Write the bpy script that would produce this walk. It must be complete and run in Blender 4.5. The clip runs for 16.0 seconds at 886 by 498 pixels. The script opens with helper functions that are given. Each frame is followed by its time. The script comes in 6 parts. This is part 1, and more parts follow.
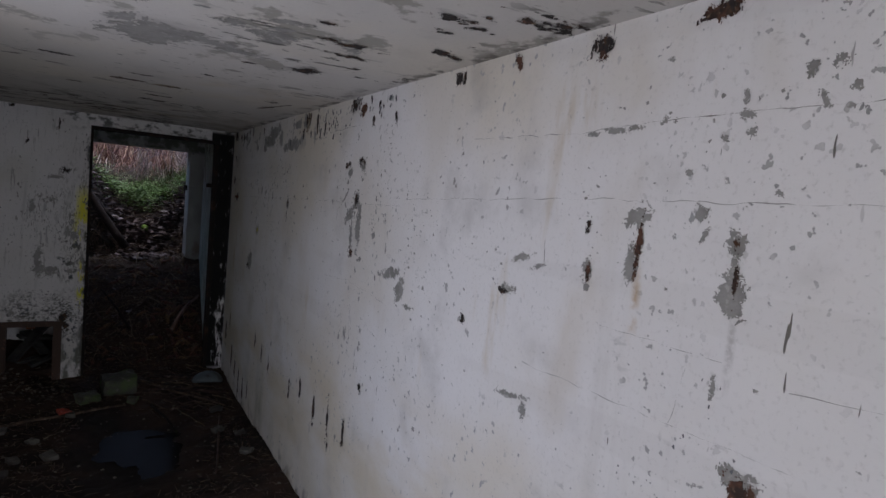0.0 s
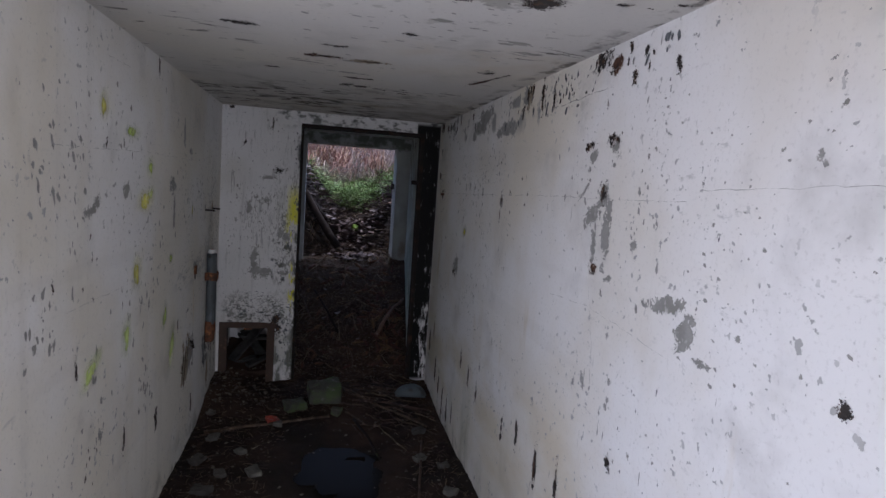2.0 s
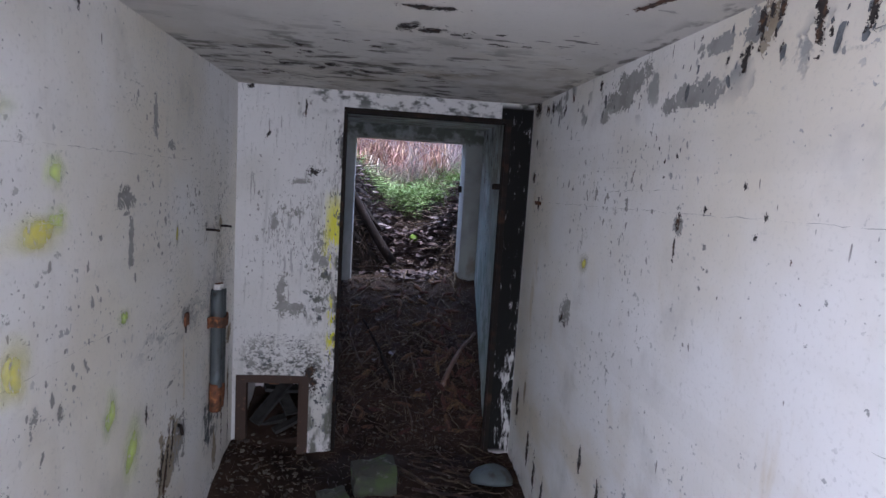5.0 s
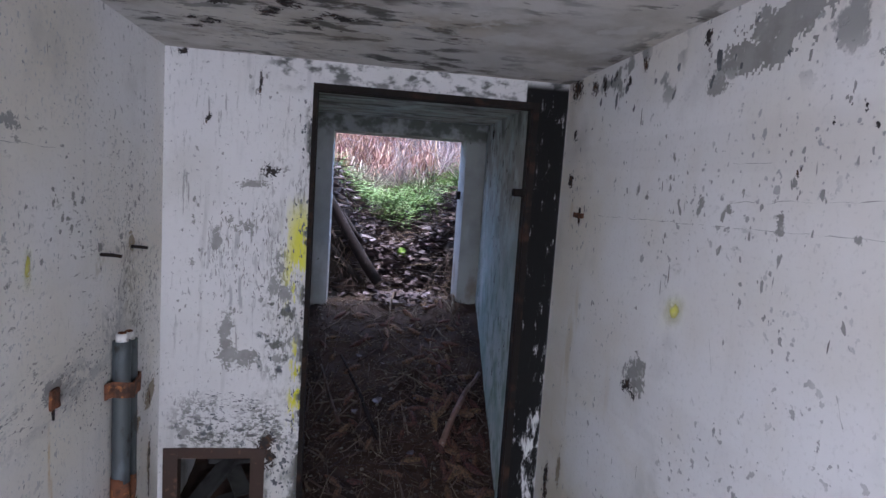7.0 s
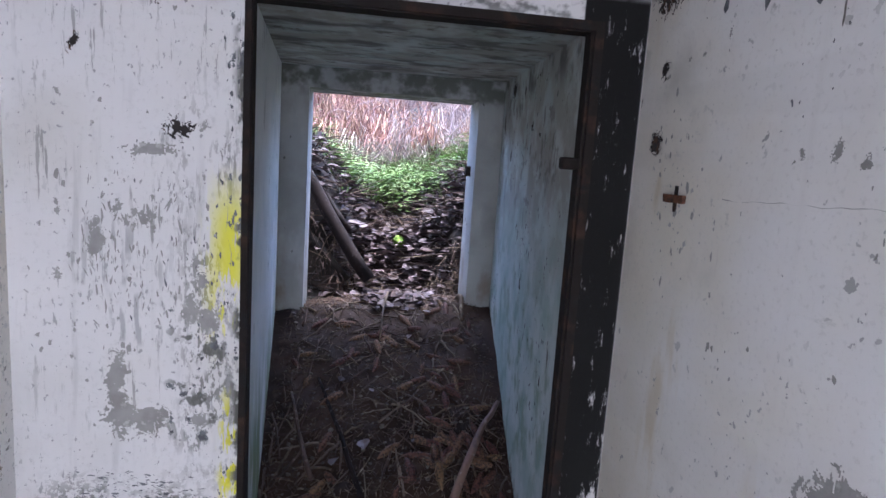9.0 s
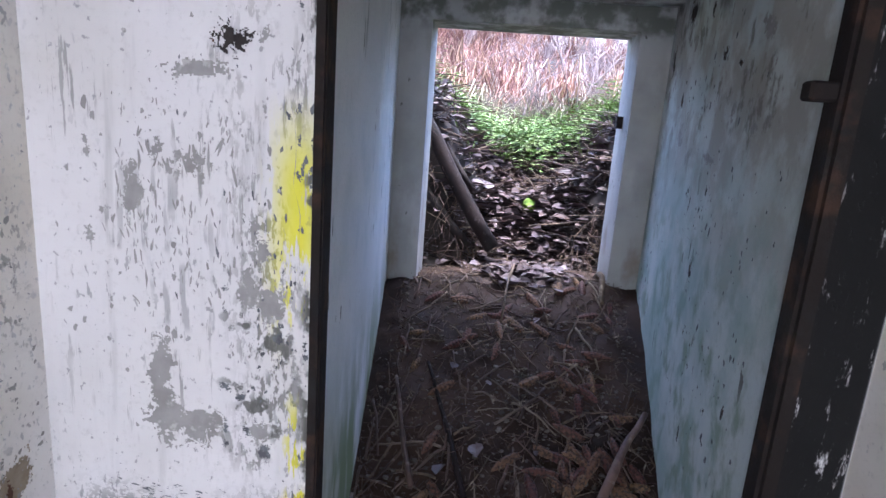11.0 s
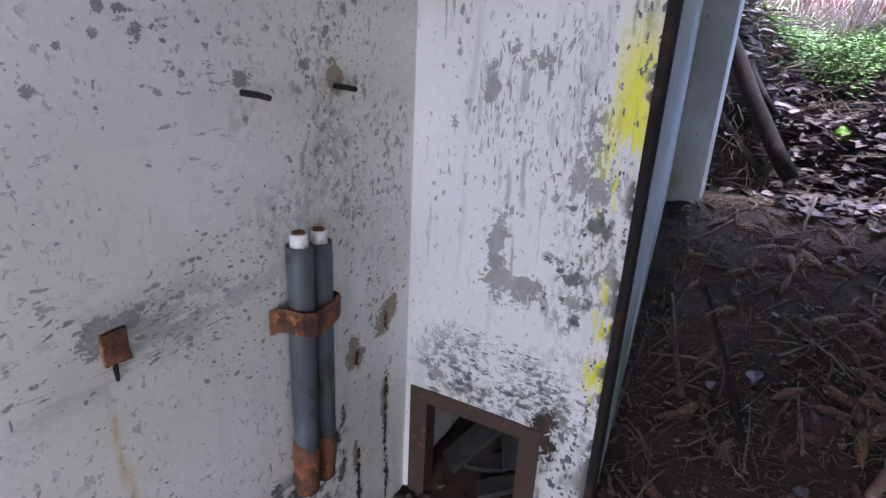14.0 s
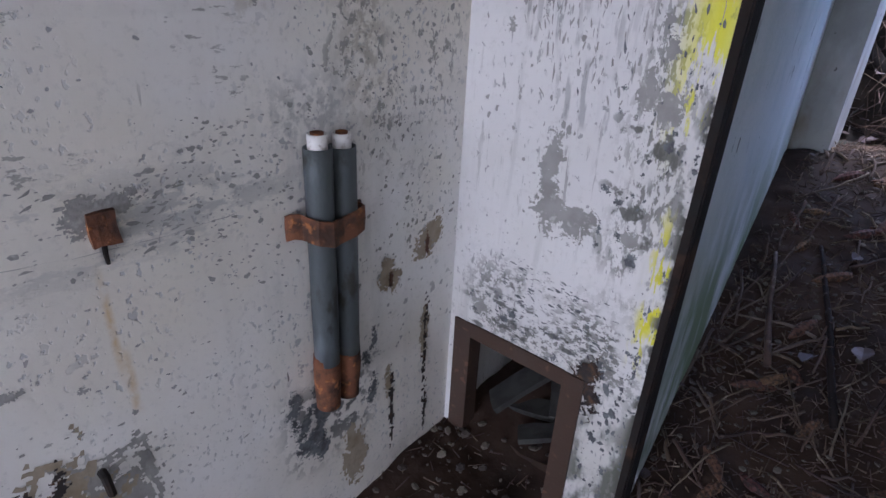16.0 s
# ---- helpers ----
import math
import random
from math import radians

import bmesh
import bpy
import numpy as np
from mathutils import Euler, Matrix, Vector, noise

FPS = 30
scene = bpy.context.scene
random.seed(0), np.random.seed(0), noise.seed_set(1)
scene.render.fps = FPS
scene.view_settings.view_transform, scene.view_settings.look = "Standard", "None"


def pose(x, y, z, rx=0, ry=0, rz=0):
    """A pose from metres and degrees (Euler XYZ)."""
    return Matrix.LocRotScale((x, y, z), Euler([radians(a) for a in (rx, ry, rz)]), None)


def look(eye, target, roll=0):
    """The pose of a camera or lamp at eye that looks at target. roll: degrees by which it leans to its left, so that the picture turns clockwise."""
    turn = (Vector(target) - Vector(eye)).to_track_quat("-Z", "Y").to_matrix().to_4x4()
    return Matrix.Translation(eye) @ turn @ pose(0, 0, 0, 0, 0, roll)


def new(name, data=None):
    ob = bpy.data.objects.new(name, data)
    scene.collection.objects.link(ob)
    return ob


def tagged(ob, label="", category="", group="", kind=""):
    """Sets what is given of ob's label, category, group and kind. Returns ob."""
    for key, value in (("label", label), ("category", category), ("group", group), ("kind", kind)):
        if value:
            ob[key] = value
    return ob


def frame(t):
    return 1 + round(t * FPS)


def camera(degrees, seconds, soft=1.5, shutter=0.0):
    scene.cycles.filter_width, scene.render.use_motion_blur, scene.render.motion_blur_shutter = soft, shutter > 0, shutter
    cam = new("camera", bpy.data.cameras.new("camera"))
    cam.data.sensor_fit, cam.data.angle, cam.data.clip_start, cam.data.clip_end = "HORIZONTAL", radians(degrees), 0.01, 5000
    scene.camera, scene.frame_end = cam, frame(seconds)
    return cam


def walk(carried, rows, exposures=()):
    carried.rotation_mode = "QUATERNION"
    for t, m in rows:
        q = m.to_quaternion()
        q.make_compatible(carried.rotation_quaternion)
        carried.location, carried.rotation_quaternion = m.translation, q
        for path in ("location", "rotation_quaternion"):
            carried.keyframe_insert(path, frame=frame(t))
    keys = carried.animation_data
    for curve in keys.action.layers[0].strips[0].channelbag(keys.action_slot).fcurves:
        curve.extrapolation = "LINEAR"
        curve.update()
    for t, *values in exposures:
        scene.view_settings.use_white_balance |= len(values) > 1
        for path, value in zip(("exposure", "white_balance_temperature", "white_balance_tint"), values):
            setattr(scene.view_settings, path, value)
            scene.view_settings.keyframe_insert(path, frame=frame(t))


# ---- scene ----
cam = camera(74.4, 16.0)
PATH = [
    (0, (0.065, -0.025, 1.689), (1.103, 1.678, 1.541), 5.1),
    (0.5, (0.065, 0.111, 1.692), (0.913, 1.915, 1.522), 4.3),
    (1, (0.134, 0.317, 1.674), (0.813, 2.188, 1.483), 3.9),
    (1.5, (0.231, 0.535, 1.677), (0.737, 2.46, 1.474), 3.8),
    (2, (0.215, 0.749, 1.667), (0.633, 2.693, 1.455), 4.0),
    (2.5, (0.152, 0.988, 1.684), (0.509, 2.945, 1.475), 3.7),
    (3, (0.182, 1.158, 1.666), (0.488, 3.122, 1.444), 3.7),
    (3.5, (0.275, 1.408, 1.664), (0.522, 3.38, 1.44), 3.2),
    (4, (0.299, 1.593, 1.67), (0.508, 3.569, 1.443), 3.1),
    (4.5, (0.248, 1.846, 1.675), (0.48, 3.82, 1.452), 3.6),
    (4.7, (0.248, 1.928, 1.698), (0.482, 3.901, 1.465), 3.6),
    (6.8, (0.296, 2.842, 1.683), (0.565, 4.813, 1.478), 4.0),
    (7, (0.261, 2.933, 1.684), (0.551, 4.901, 1.474), 3.9),
    (7.5, (0.259, 3.133, 1.672), (0.571, 5.095, 1.445), 3.9),
    (8, (0.334, 3.412, 1.66), (0.646, 5.372, 1.42), 3.8),
    (8.2, (0.36, 3.503, 1.66), (0.669, 5.463, 1.413), 3.7),
    (10.3, (0.362, 4.236, 1.615), (0.468, 6.199, 1.249), 4.7),
    (10.5, (0.378, 4.284, 1.609), (0.421, 6.246, 1.224), 4.6),
    (11, (0.382, 4.342, 1.588), (0.249, 6.289, 1.151), 4.3),
    (11.5, (0.358, 4.364, 1.572), (0.044, 6.277, 1.081), 3.9),
    (12, (0.313, 4.369, 1.553), (-0.156, 6.235, 1.009), 3.6),
    (12.5, (0.309, 4.348, 1.538), (-0.3, 6.16, 0.949), 3.2),
    (13, (0.299, 4.301, 1.527), (-0.422, 6.056, 0.895), 2.9),
    (13.5, (0.277, 4.21, 1.524), (-0.529, 5.913, 0.854), 3.0),
    (14, (0.269, 4.13, 1.523), (-0.608, 5.783, 0.819), 3.0),
    (14.5, (0.258, 4.133, 1.508), (-0.683, 5.733, 0.762), 3.3),
    (15, (0.296, 4.222, 1.491), (-0.716, 5.753, 0.696), 3.4),
    (15.5, (0.326, 4.279, 1.459), (-0.747, 5.741, 0.616), 3.4),
    (16, (0.359, 4.298, 1.431), (-0.774, 5.685, 0.541), 3.2),
]
EXPOSURES = [
    (0, 0.2, 5900, 16), (1.5, 0.85, 5800, 17), (2.5, 1.3, 5750, 17), (4, 1.95, 5600, 18),
    (7.5, 2.75, 5500, 20), (11, 3.45, 5600, 20), (12, 3.3, 5550, 20), (13, 3.15, 5450, 21), (14.5, 3.05, 5450, 21), (16, 2.95, 5450, 21),
]
walk(cam, [(t, look(eye, target, roll)) for t, eye, target, roll in PATH], EXPOSURES)

# ---- world and light: an overcast sky ----
world = bpy.data.worlds.new("overcast_sky")
scene.world = world
world.use_nodes = True
wt = world.node_tree
sky = wt.nodes.new("ShaderNodeTexSky")
sky.sky_type, sky.sun_disc = "NISHITA", False
sky.sun_elevation, sky.sun_rotation = radians(82.5), radians(20)
sky.air_density, sky.dust_density = 1.0, 3.0
wt.links.new(sky.outputs[0], wt.nodes["Background"].inputs[0])
wt.nodes["Background"].inputs[1].default_value = 0.15

sun = bpy.data.lights.new("sun", "SUN")
sun.energy, sun.angle, sun.color = 1.5, radians(30), (1.0, 0.96, 0.9)
sun_ob = new("sun", sun)
sun_ob.matrix_world = look((0.4, 1.1, 9), (0, 0, 0))

# fill lamps added in made-up openings that the walk never faces: rear, west, east
def fill_light(name, width, height, energy, eye, target):
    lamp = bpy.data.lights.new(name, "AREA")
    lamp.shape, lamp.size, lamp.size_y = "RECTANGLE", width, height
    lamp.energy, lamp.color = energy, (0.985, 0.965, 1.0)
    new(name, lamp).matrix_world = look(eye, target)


# together they stand in for a light carried along the walk
fill_light("rear_fill_light", 1.6, 1.95, 15.0, (0.305, -6.0, 1.08), (0.305, 3.0, 1.08))
fill_light("west_fill_light", 1.25, 1.75, 8.0, (-0.60, 1.55, 1.1), (3.0, 1.55, 1.1))
fill_light("east_fill_light", 1.35, 1.75, 135.0, (1.21, -3.3, 1.1), (-3.0, -3.3, 1.1))

# ---- measures of the bunker ----
LEFT, RIGHT, END, CEIL = -0.53, 1.14, 5.44, 2.165
BACK = -6.0
# y spans of the unseen openings added for the west and east lamps
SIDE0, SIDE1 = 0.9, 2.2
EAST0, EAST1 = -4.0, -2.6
DOOR_L, DOOR_R, DOOR_T = 0.055, 1.0, 2.07
OUT0, OUT1 = 7.28, 7.56
OPEN_L, OPEN_R, OPEN_T = 0.05, 1.03, 2.045
SPLAY_L, SPLAY_R, SPLAY_T = -0.105, 1.18, 2.16


# ---- mesh helpers ----
def mesh_object(name, verts, faces, material, parent=None, smooth=False):
    me = bpy.data.meshes.new(name)
    me.from_pydata([tuple(v) for v in verts], [], faces)
    me.update()
    if smooth:
        me.polygons.foreach_set("use_smooth", [True] * len(me.polygons))
    me.materials.append(material)
    ob = new(name, me)
    if parent:
        ob.parent = parent
    return ob


def part(name, bm, material, parent=None, label="", smooth=False):
    me = bpy.data.meshes.new(name)
    bmesh.ops.recalc_face_normals(bm, faces=bm.faces)
    bm.to_mesh(me)
    bm.free()
    if smooth:
        me.polygons.foreach_set("use_smooth", [True] * len(me.polygons))
    me.materials.append(material)
    ob = new(name, me)
    if parent:
        ob.parent = parent
    if label:
        ob["label"] = label
    return ob


def add_prism(bm, plan, z0, z1):
    """A prism over a plan of (x, y) corners; z0 and z1 may be numbers or a number for each corner."""
    n = len(plan)
    a = z0 if isinstance(z0, (list, tuple)) else [z0] * n
    b = z1 if isinstance(z1, (list, tuple)) else [z1] * n
    lo = [bm.verts.new((x, y, z)) for (x, y), z in zip(plan, a)]
    hi = [bm.verts.new((x, y, z)) for (x, y), z in zip(plan, b)]
    bm.faces.new(lo[::-1])
    bm.faces.new(hi)
    for i in range(n):
        bm.faces.new((lo[i], lo[(i + 1) % n], hi[(i + 1) % n], hi[i]))


def add_box(bm, x0, x1, y0, y1, z0, z1):
    add_prism(bm, [(x0, y0), (x1, y0), (x1, y1), (x0, y1)], z0, z1)


def bevelled(bm, width, segments=1):
    bmesh.ops.bevel(bm, geom=bm.edges[:], offset=width, segments=segments, profile=0.6, affect="EDGES")
    return bm


def roughened(bm, amount, size, cuts=0):
    if cuts:
        bmesh.ops.subdivide_edges(bm, edges=bm.edges[:], cuts=cuts, use_grid_fill=True)
    for v in bm.verts:
        v.co += noise.noise_vector(v.co / size) * amount
    return bm


class Pile:
    """Collects many small shapes into one mesh."""

    def __init__(self):
        self.v, self.f = [], []

    def tube(self, pts, radii, sides=5, cap=True):
        base = len(self.v)
        for i, p in enumerate(pts):
            p = Vector(p)
            d = (Vector(pts[min(i + 1, len(pts) - 1)]) - Vector(pts[max(i - 1, 0)])).normalized()
            side = d.orthogonal().normalized() if abs(d.z) > 0.9 else d.cross(Vector((0, 0, 1))).normalized()
            up = side.cross(d)
            for k in range(sides):
                a = 2 * math.pi * k / sides
                self.v.append(p + (side * math.cos(a) + up * math.sin(a)) * radii[i])
        for i in range(len(pts) - 1):
            for k in range(sides):
                a, b = base + i * sides + k, base + i * sides + (k + 1) % sides
                self.f.append((a, b, b + sides, a + sides))
        if cap:
            self.f.append(tuple(base + k for k in range(sides))[::-1])
            last = base + (len(pts) - 1) * sides
            self.f.append(tuple(last + k for k in range(sides)))

    def blade(self, root, tip, bend, width):
        root, tip = Vector(root), Vector(tip)
        side = (tip - root).cross(Vector((0.3, 1, 0.2)))
        side = side.normalized() * width if side.length > 1e-6 else Vector((width, 0, 0))
        mid = (root + tip) / 2 + Vector(bend)
        b = len(self.v)
        self.v += [root - side, root + side, mid - side * 0.8, mid + side * 0.8, tip]
        self.f += [(b, b + 1, b + 3, b + 2), (b + 2, b + 3, b + 4)]

    def leaf(self, at, along, up, length, width, curl=0.15):
        at, along, up = Vector(at), Vector(along).normalized(), Vector(up).normalized()
        side = along.cross(up).normalized()
        b = len(self.v)
        for s, w, lift in ((0, 0.12, 0), (0.35, 1, curl), (0.7, 0.8, curl * 0.8)):
            p = at + along * length * s
            self.v += [p - side * width * w / 2 + up * length * lift, p, p + side * width * w / 2 + up * length * lift]
        self.v.append(at + along * length)
        for r in (0, 3):
            self.f += [(b + r, b + r + 1, b + r + 4, b + r + 3), (b + r + 1, b + r + 2, b + r + 5, b + r + 4)]
        self.f += [(b + 6, b + 7, b + 9), (b + 7, b + 8, b + 9)]

    def stone(self, at, size, rng):
        b = len(self.v)
        turn = Euler((rng.uniform(-.5, .5), rng.uniform(-.5, .5), rng.uniform(0, 6.3))).to_matrix()
        rings = ((-0.45, 0.6), (0.05, 1.0), (0.4, 0.62))
        for z, r in rings:
            for k in range(6):
                a = k * math.pi / 3
                q = rng.uniform(0.75, 1.1)
                self.v.append(Vector(at) + turn @ Vector((math.cos(a) * r * q * size, math.sin(a) * r * q * size * 0.8, z * size * 0.7)))
        for i in range(2):
            for k in range(6):
                a, c = b + i * 6 + k, b + i * 6 + (k + 1) % 6
                self.f.append((a, c, c + 6, a + 6))
        self.f.append(tuple(b + 12 + k for k in range(6)))

    def make(self, name, material, parent=None, smooth=False):
        return mesh_object(name, self.v, self.f, material, parent, smooth)


# ---- materials ----
def graph(name):
    m = bpy.data.materials.new(name)
    m.use_nodes = True
    return m, m.node_tree, m.node_tree.nodes["Principled BSDF"]


def node(nt, kind, **inputs):
    n = nt.nodes.new(kind)
    for k, v in inputs.items():
        n.inputs[k.replace("_", " ")].default_value = v
    return n


def maths(nt, op, a, b=None, clamp=False):
    n = nt.nodes.new("ShaderNodeMath")
    n.operation, n.use_clamp = op, clamp
    for i, v in enumerate((a, b)):
        if v is None:
            continue
        if isinstance(v, (int, float)):
            n.inputs[i].default_value = v
        else:
            nt.links.new(v, n.inputs[i])
    return n.outputs[0]


def ramp(nt, value, lo, hi):
    n = nt.nodes.new("ShaderNodeMapRange")
    n.interpolation_type = "SMOOTHSTEP"
    nt.links.new(value, n.inputs["Value"])
    n.inputs["From Min"].default_value, n.inputs["From Max"].default_value = lo, hi
    return n.outputs["Result"]


def fractal(nt, coord, scale, stretch=(1, 1, 1), detail=4.0, rough=0.55, shift=(0, 0, 0), distort=0.0):
    mp = nt.nodes.new("ShaderNodeMapping")
    mp.inputs["Scale"].default_value, mp.inputs["Location"].default_value = stretch, shift
    nt.links.new(coord, mp.inputs["Vector"])
    n = node(nt, "ShaderNodeTexNoise", Scale=scale, Detail=detail, Roughness=rough, Distortion=distort)
    nt.links.new(mp.outputs[0], n.inputs["Vector"])
    return n.outputs["Fac"]


def blend(nt, fac, a, b):
    n = nt.nodes.new("ShaderNodeMix")
    n.data_type = "RGBA"
    for sock, v in ((n.inputs[0], fac), (n.inputs[6], a), (n.inputs[7], b)):
        if isinstance(v, (tuple, list)):
            sock.default_value = (*v, 1)
        elif isinstance(v, (int, float)):
            sock.default_value = v
        else:
            nt.links.new(v, sock)
    return n.outputs[2]


def span_mask(nt, axes, bounds):
    """A soft span along named axes: (axis, from, to, softness)."""
    out = None
    for axis, a, b, soft in bounds:
        up, down = ramp(nt, axes[axis], a - soft, a + soft), ramp(nt, axes[axis], b + soft, b - soft)
        m = maths(nt, "MULTIPLY", up, down)
        out = m if out is None else maths(nt, "MULTIPLY", out, m)
    return out


def layered(name, base, layers, rough=0.8, grain=(60, 0.15), island=0.0, metal=0.0, spec=0.4):
    """A surface of a base colour and layers over it: each a noise between lo and hi, within patches and spans, with its own depth."""
    m, nt, bsdf = graph(name)
    tc = nt.nodes.new("ShaderNodeTexCoord")
    coord = tc.outputs["Object"]
    sep = nt.nodes.new("ShaderNodeSeparateXYZ")
    nt.links.new(coord, sep.inputs[0])
    axes = {"x": sep.outputs[0], "y": sep.outputs[1], "z": sep.outputs[2]}
    col = base
    height = maths(nt, "MULTIPLY", fractal(nt, coord, grain[0], detail=5), grain[1])
    rgh = rough
    for i, l in enumerate(layers):
        f = fractal(nt, coord, l["n"], l.get("s", (1, 1, 1)), l.get("d", 4.0), l.get("r", 0.55), (i * 3.7, i * 1.9, i * 2.3), l.get("distort", 0.0))
        if "lift" in l:
            f = maths(nt, "ADD", f, maths(nt, "MULTIPLY", span_mask(nt, axes, l["lift"][1]), l["lift"][0]))
        k = ramp(nt, f, l["lo"], l["hi"])
        if "big" in l:
            s, lo, hi = l["big"]
            k = maths(nt, "MULTIPLY", k, ramp(nt, fractal(nt, coord, s, l.get("bs", (1, 1, 1)), 3.0, 0.5, (9.1 + i, 4.3, i * 5.1)), lo, hi))
        if "box" in l:
            k = maths(nt, "MULTIPLY", k, span_mask(nt, axes, l["box"]))
        if "a" in l:
            k = maths(nt, "MULTIPLY", k, l["a"])
        col = blend(nt, k, col, l["c"])
        if "depth" in l:
            height = maths(nt, "ADD", height, maths(nt, "MULTIPLY", k, l["depth"]))
        if "rough" in l:
            n = nt.nodes.new("ShaderNodeMix")
            nt.links.new(k, n.inputs[0])
            if isinstance(rgh, (int, float)):
                n.inputs[2].default_value = rgh
            else:
                nt.links.new(rgh, n.inputs[2])
            n.inputs[3].default_value = l["rough"]
            rgh = n.outputs[0]
    if island:
        geo = nt.nodes.new("ShaderNodeNewGeometry")
        info = nt.nodes.new("ShaderNodeObjectInfo")
        v = maths(nt, "FRACT", maths(nt, "ADD", geo.outputs["Random Per Island"], info.outputs["Random"]))
        hsv = nt.nodes.new("ShaderNodeHueSaturation")
        nt.links.new(maths(nt, "ADD", maths(nt, "MULTIPLY", v, 2 * island), 1 - island), hsv.inputs["Value"])
        nt.links.new(maths(nt, "ADD", maths(nt, "MULTIPLY", v, 0.06), 0.47), hsv.inputs["Hue"])
        if isinstance(col, tuple):
            hsv.inputs["Color"].default_value = (*col, 1)
        else:
            nt.links.new(col, hsv.inputs["Color"])
        col = hsv.outputs[0]
    if isinstance(col, tuple):
        bsdf.inputs["Base Color"].default_value = (*col, 1)
    else:
        nt.links.new(col, bsdf.inputs["Base Color"])
    if isinstance(rgh, (int, float)):
        bsdf.inputs["Roughness"].default_value = rgh
    else:
        nt.links.new(rgh, bsdf.inputs["Roughness"])
    bsdf.inputs["Metallic"].default_value = metal
    bsdf.inputs["Specular IOR Level"].default_value = spec
    bump = nt.nodes.new("ShaderNodeBump")
    bump.inputs["Strength"].default_value, bump.inputs["Distance"].default_value = 0.6, 0.004
    nt.links.new(height, bump.inputs["Height"])
    nt.links.new(bump.outputs[0], bsdf.inputs["Normal"])
    return m


WHITE = (0.80, 0.795, 0.78)

soft_dirt = dict(c=(0.66, 0.62, 0.53), n=1.3, lo=0.42, hi=0.7, a=0.6)
paint_grain = dict(c=(0.44, 0.43, 0.40), n=75, lo=0.52, hi=0.76, d=7, r=0.65, a=0.42, depth=-0.15)
scuffs = dict(c=(0.42, 0.42, 0.40), n=11, s=(1, 1, 2.6), lo=0.60, hi=0.70, d=8, r=0.7, a=0.55, big=(2.0, 0.48, 0.62))
grime = dict(c=(0.36, 0.35, 0.32), n=3.0, lo=0.55, hi=0.8, a=0.5, d=6)
fine_specks = dict(c=(0.40, 0.40, 0.385), n=32, lo=0.64, hi=0.66, d=3, big=(2.2, 0.46, 0.60), depth=-0.6)


def board_lines(axis_stretch):
    return dict(c=(0.43, 0.41, 0.37), n=1.0, s=axis_stretch, lo=0.62, hi=0.645, d=1, a=0.08, depth=-0.2)


mat_right = layered("right_wall_paint", WHITE, [
    soft_dirt, dict(c=(0.66, 0.60, 0.46), n=0.9, lo=0.40, hi=0.66, a=0.6, d=5), grime, paint_grain, scuffs, board_lines((0.2, 0.2, 7.0)),
    dict(c=(0.60, 0.53, 0.38), n=2.4, s=(1, 0.5, 1.2), lo=0.42, hi=0.66, d=6, a=0.65, box=[("z", 0.0, 0.85, 0.35)]),
    dict(c=(0.50, 0.42, 0.28), n=2.0, s=(1, 1, 0.5), lo=0.58, hi=0.8, a=0.4),
    dict(c=(0.50, 0.40, 0.22), n=5.0, s=(1, 1.6, 0.35), lo=0.60, hi=0.72, a=0.45, big=(1.2, 0.5, 0.62)),
    fine_specks,
    dict(c=(0.31, 0.315, 0.305), n=15, s=(1, 1, 0.75), lo=0.655, hi=0.665, d=6, r=0.62, big=(2.4, 0.50, 0.62), depth=-0.8),
    dict(c=(0.34, 0.34, 0.33), n=60, s=(1, 0.8, 1), lo=0.70, hi=0.73, d=2, big=(4, 0.45, 0.65), depth=-0.6),
    dict(c=(0.40, 0.38, 0.33), n=3.0, s=(1, 3.0, 0.12), lo=0.58, hi=0.75, d=5, a=0.14),
    dict(c=(0.45, 0.30, 0.12), n=30, lo=0.30, hi=0.60, a=0.75, box=[("y", 0.868, 0.886, 0.012), ("z", 1.44, 1.57, 0.05)]),
    dict(c=(0.40, 0.39, 0.36), n=60, lo=0.30, hi=0.60, a=0.6, box=[("y", 0.628, 0.642, 0.006), ("z", 1.40, 1.52, 0.05)]),
    dict(c=(0.16, 0.15, 0.13), n=30, s=(1, 1.6, 0.28), lo=0.725, hi=0.745, d=2, big=(3.0, 0.45, 0.6), depth=-0.8),
    dict(c=(0.33, 0.33, 0.31), n=7, lo=0.56, hi=0.60, d=6, box=[("z", 1.97, 2.3, 0.06), ("y", 2.9, 5.4, 0.3)], big=(2.6, 0.42, 0.5), depth=-0.8),
    dict(c=(0.20, 0.23, 0.15), n=4, s=(1, 1, 0.4), lo=0.45, hi=0.75, d=6, a=0.55, box=[("z", -0.5, 0.45, 0.3), ("y", 3.2, 5.5, 0.4)]),
    dict(c=(0.17, 0.15, 0.12), n=9, lo=0.5, hi=0.7, d=6, a=0.8, box=[("z", -0.5, 0.06, 0.09)]),
])
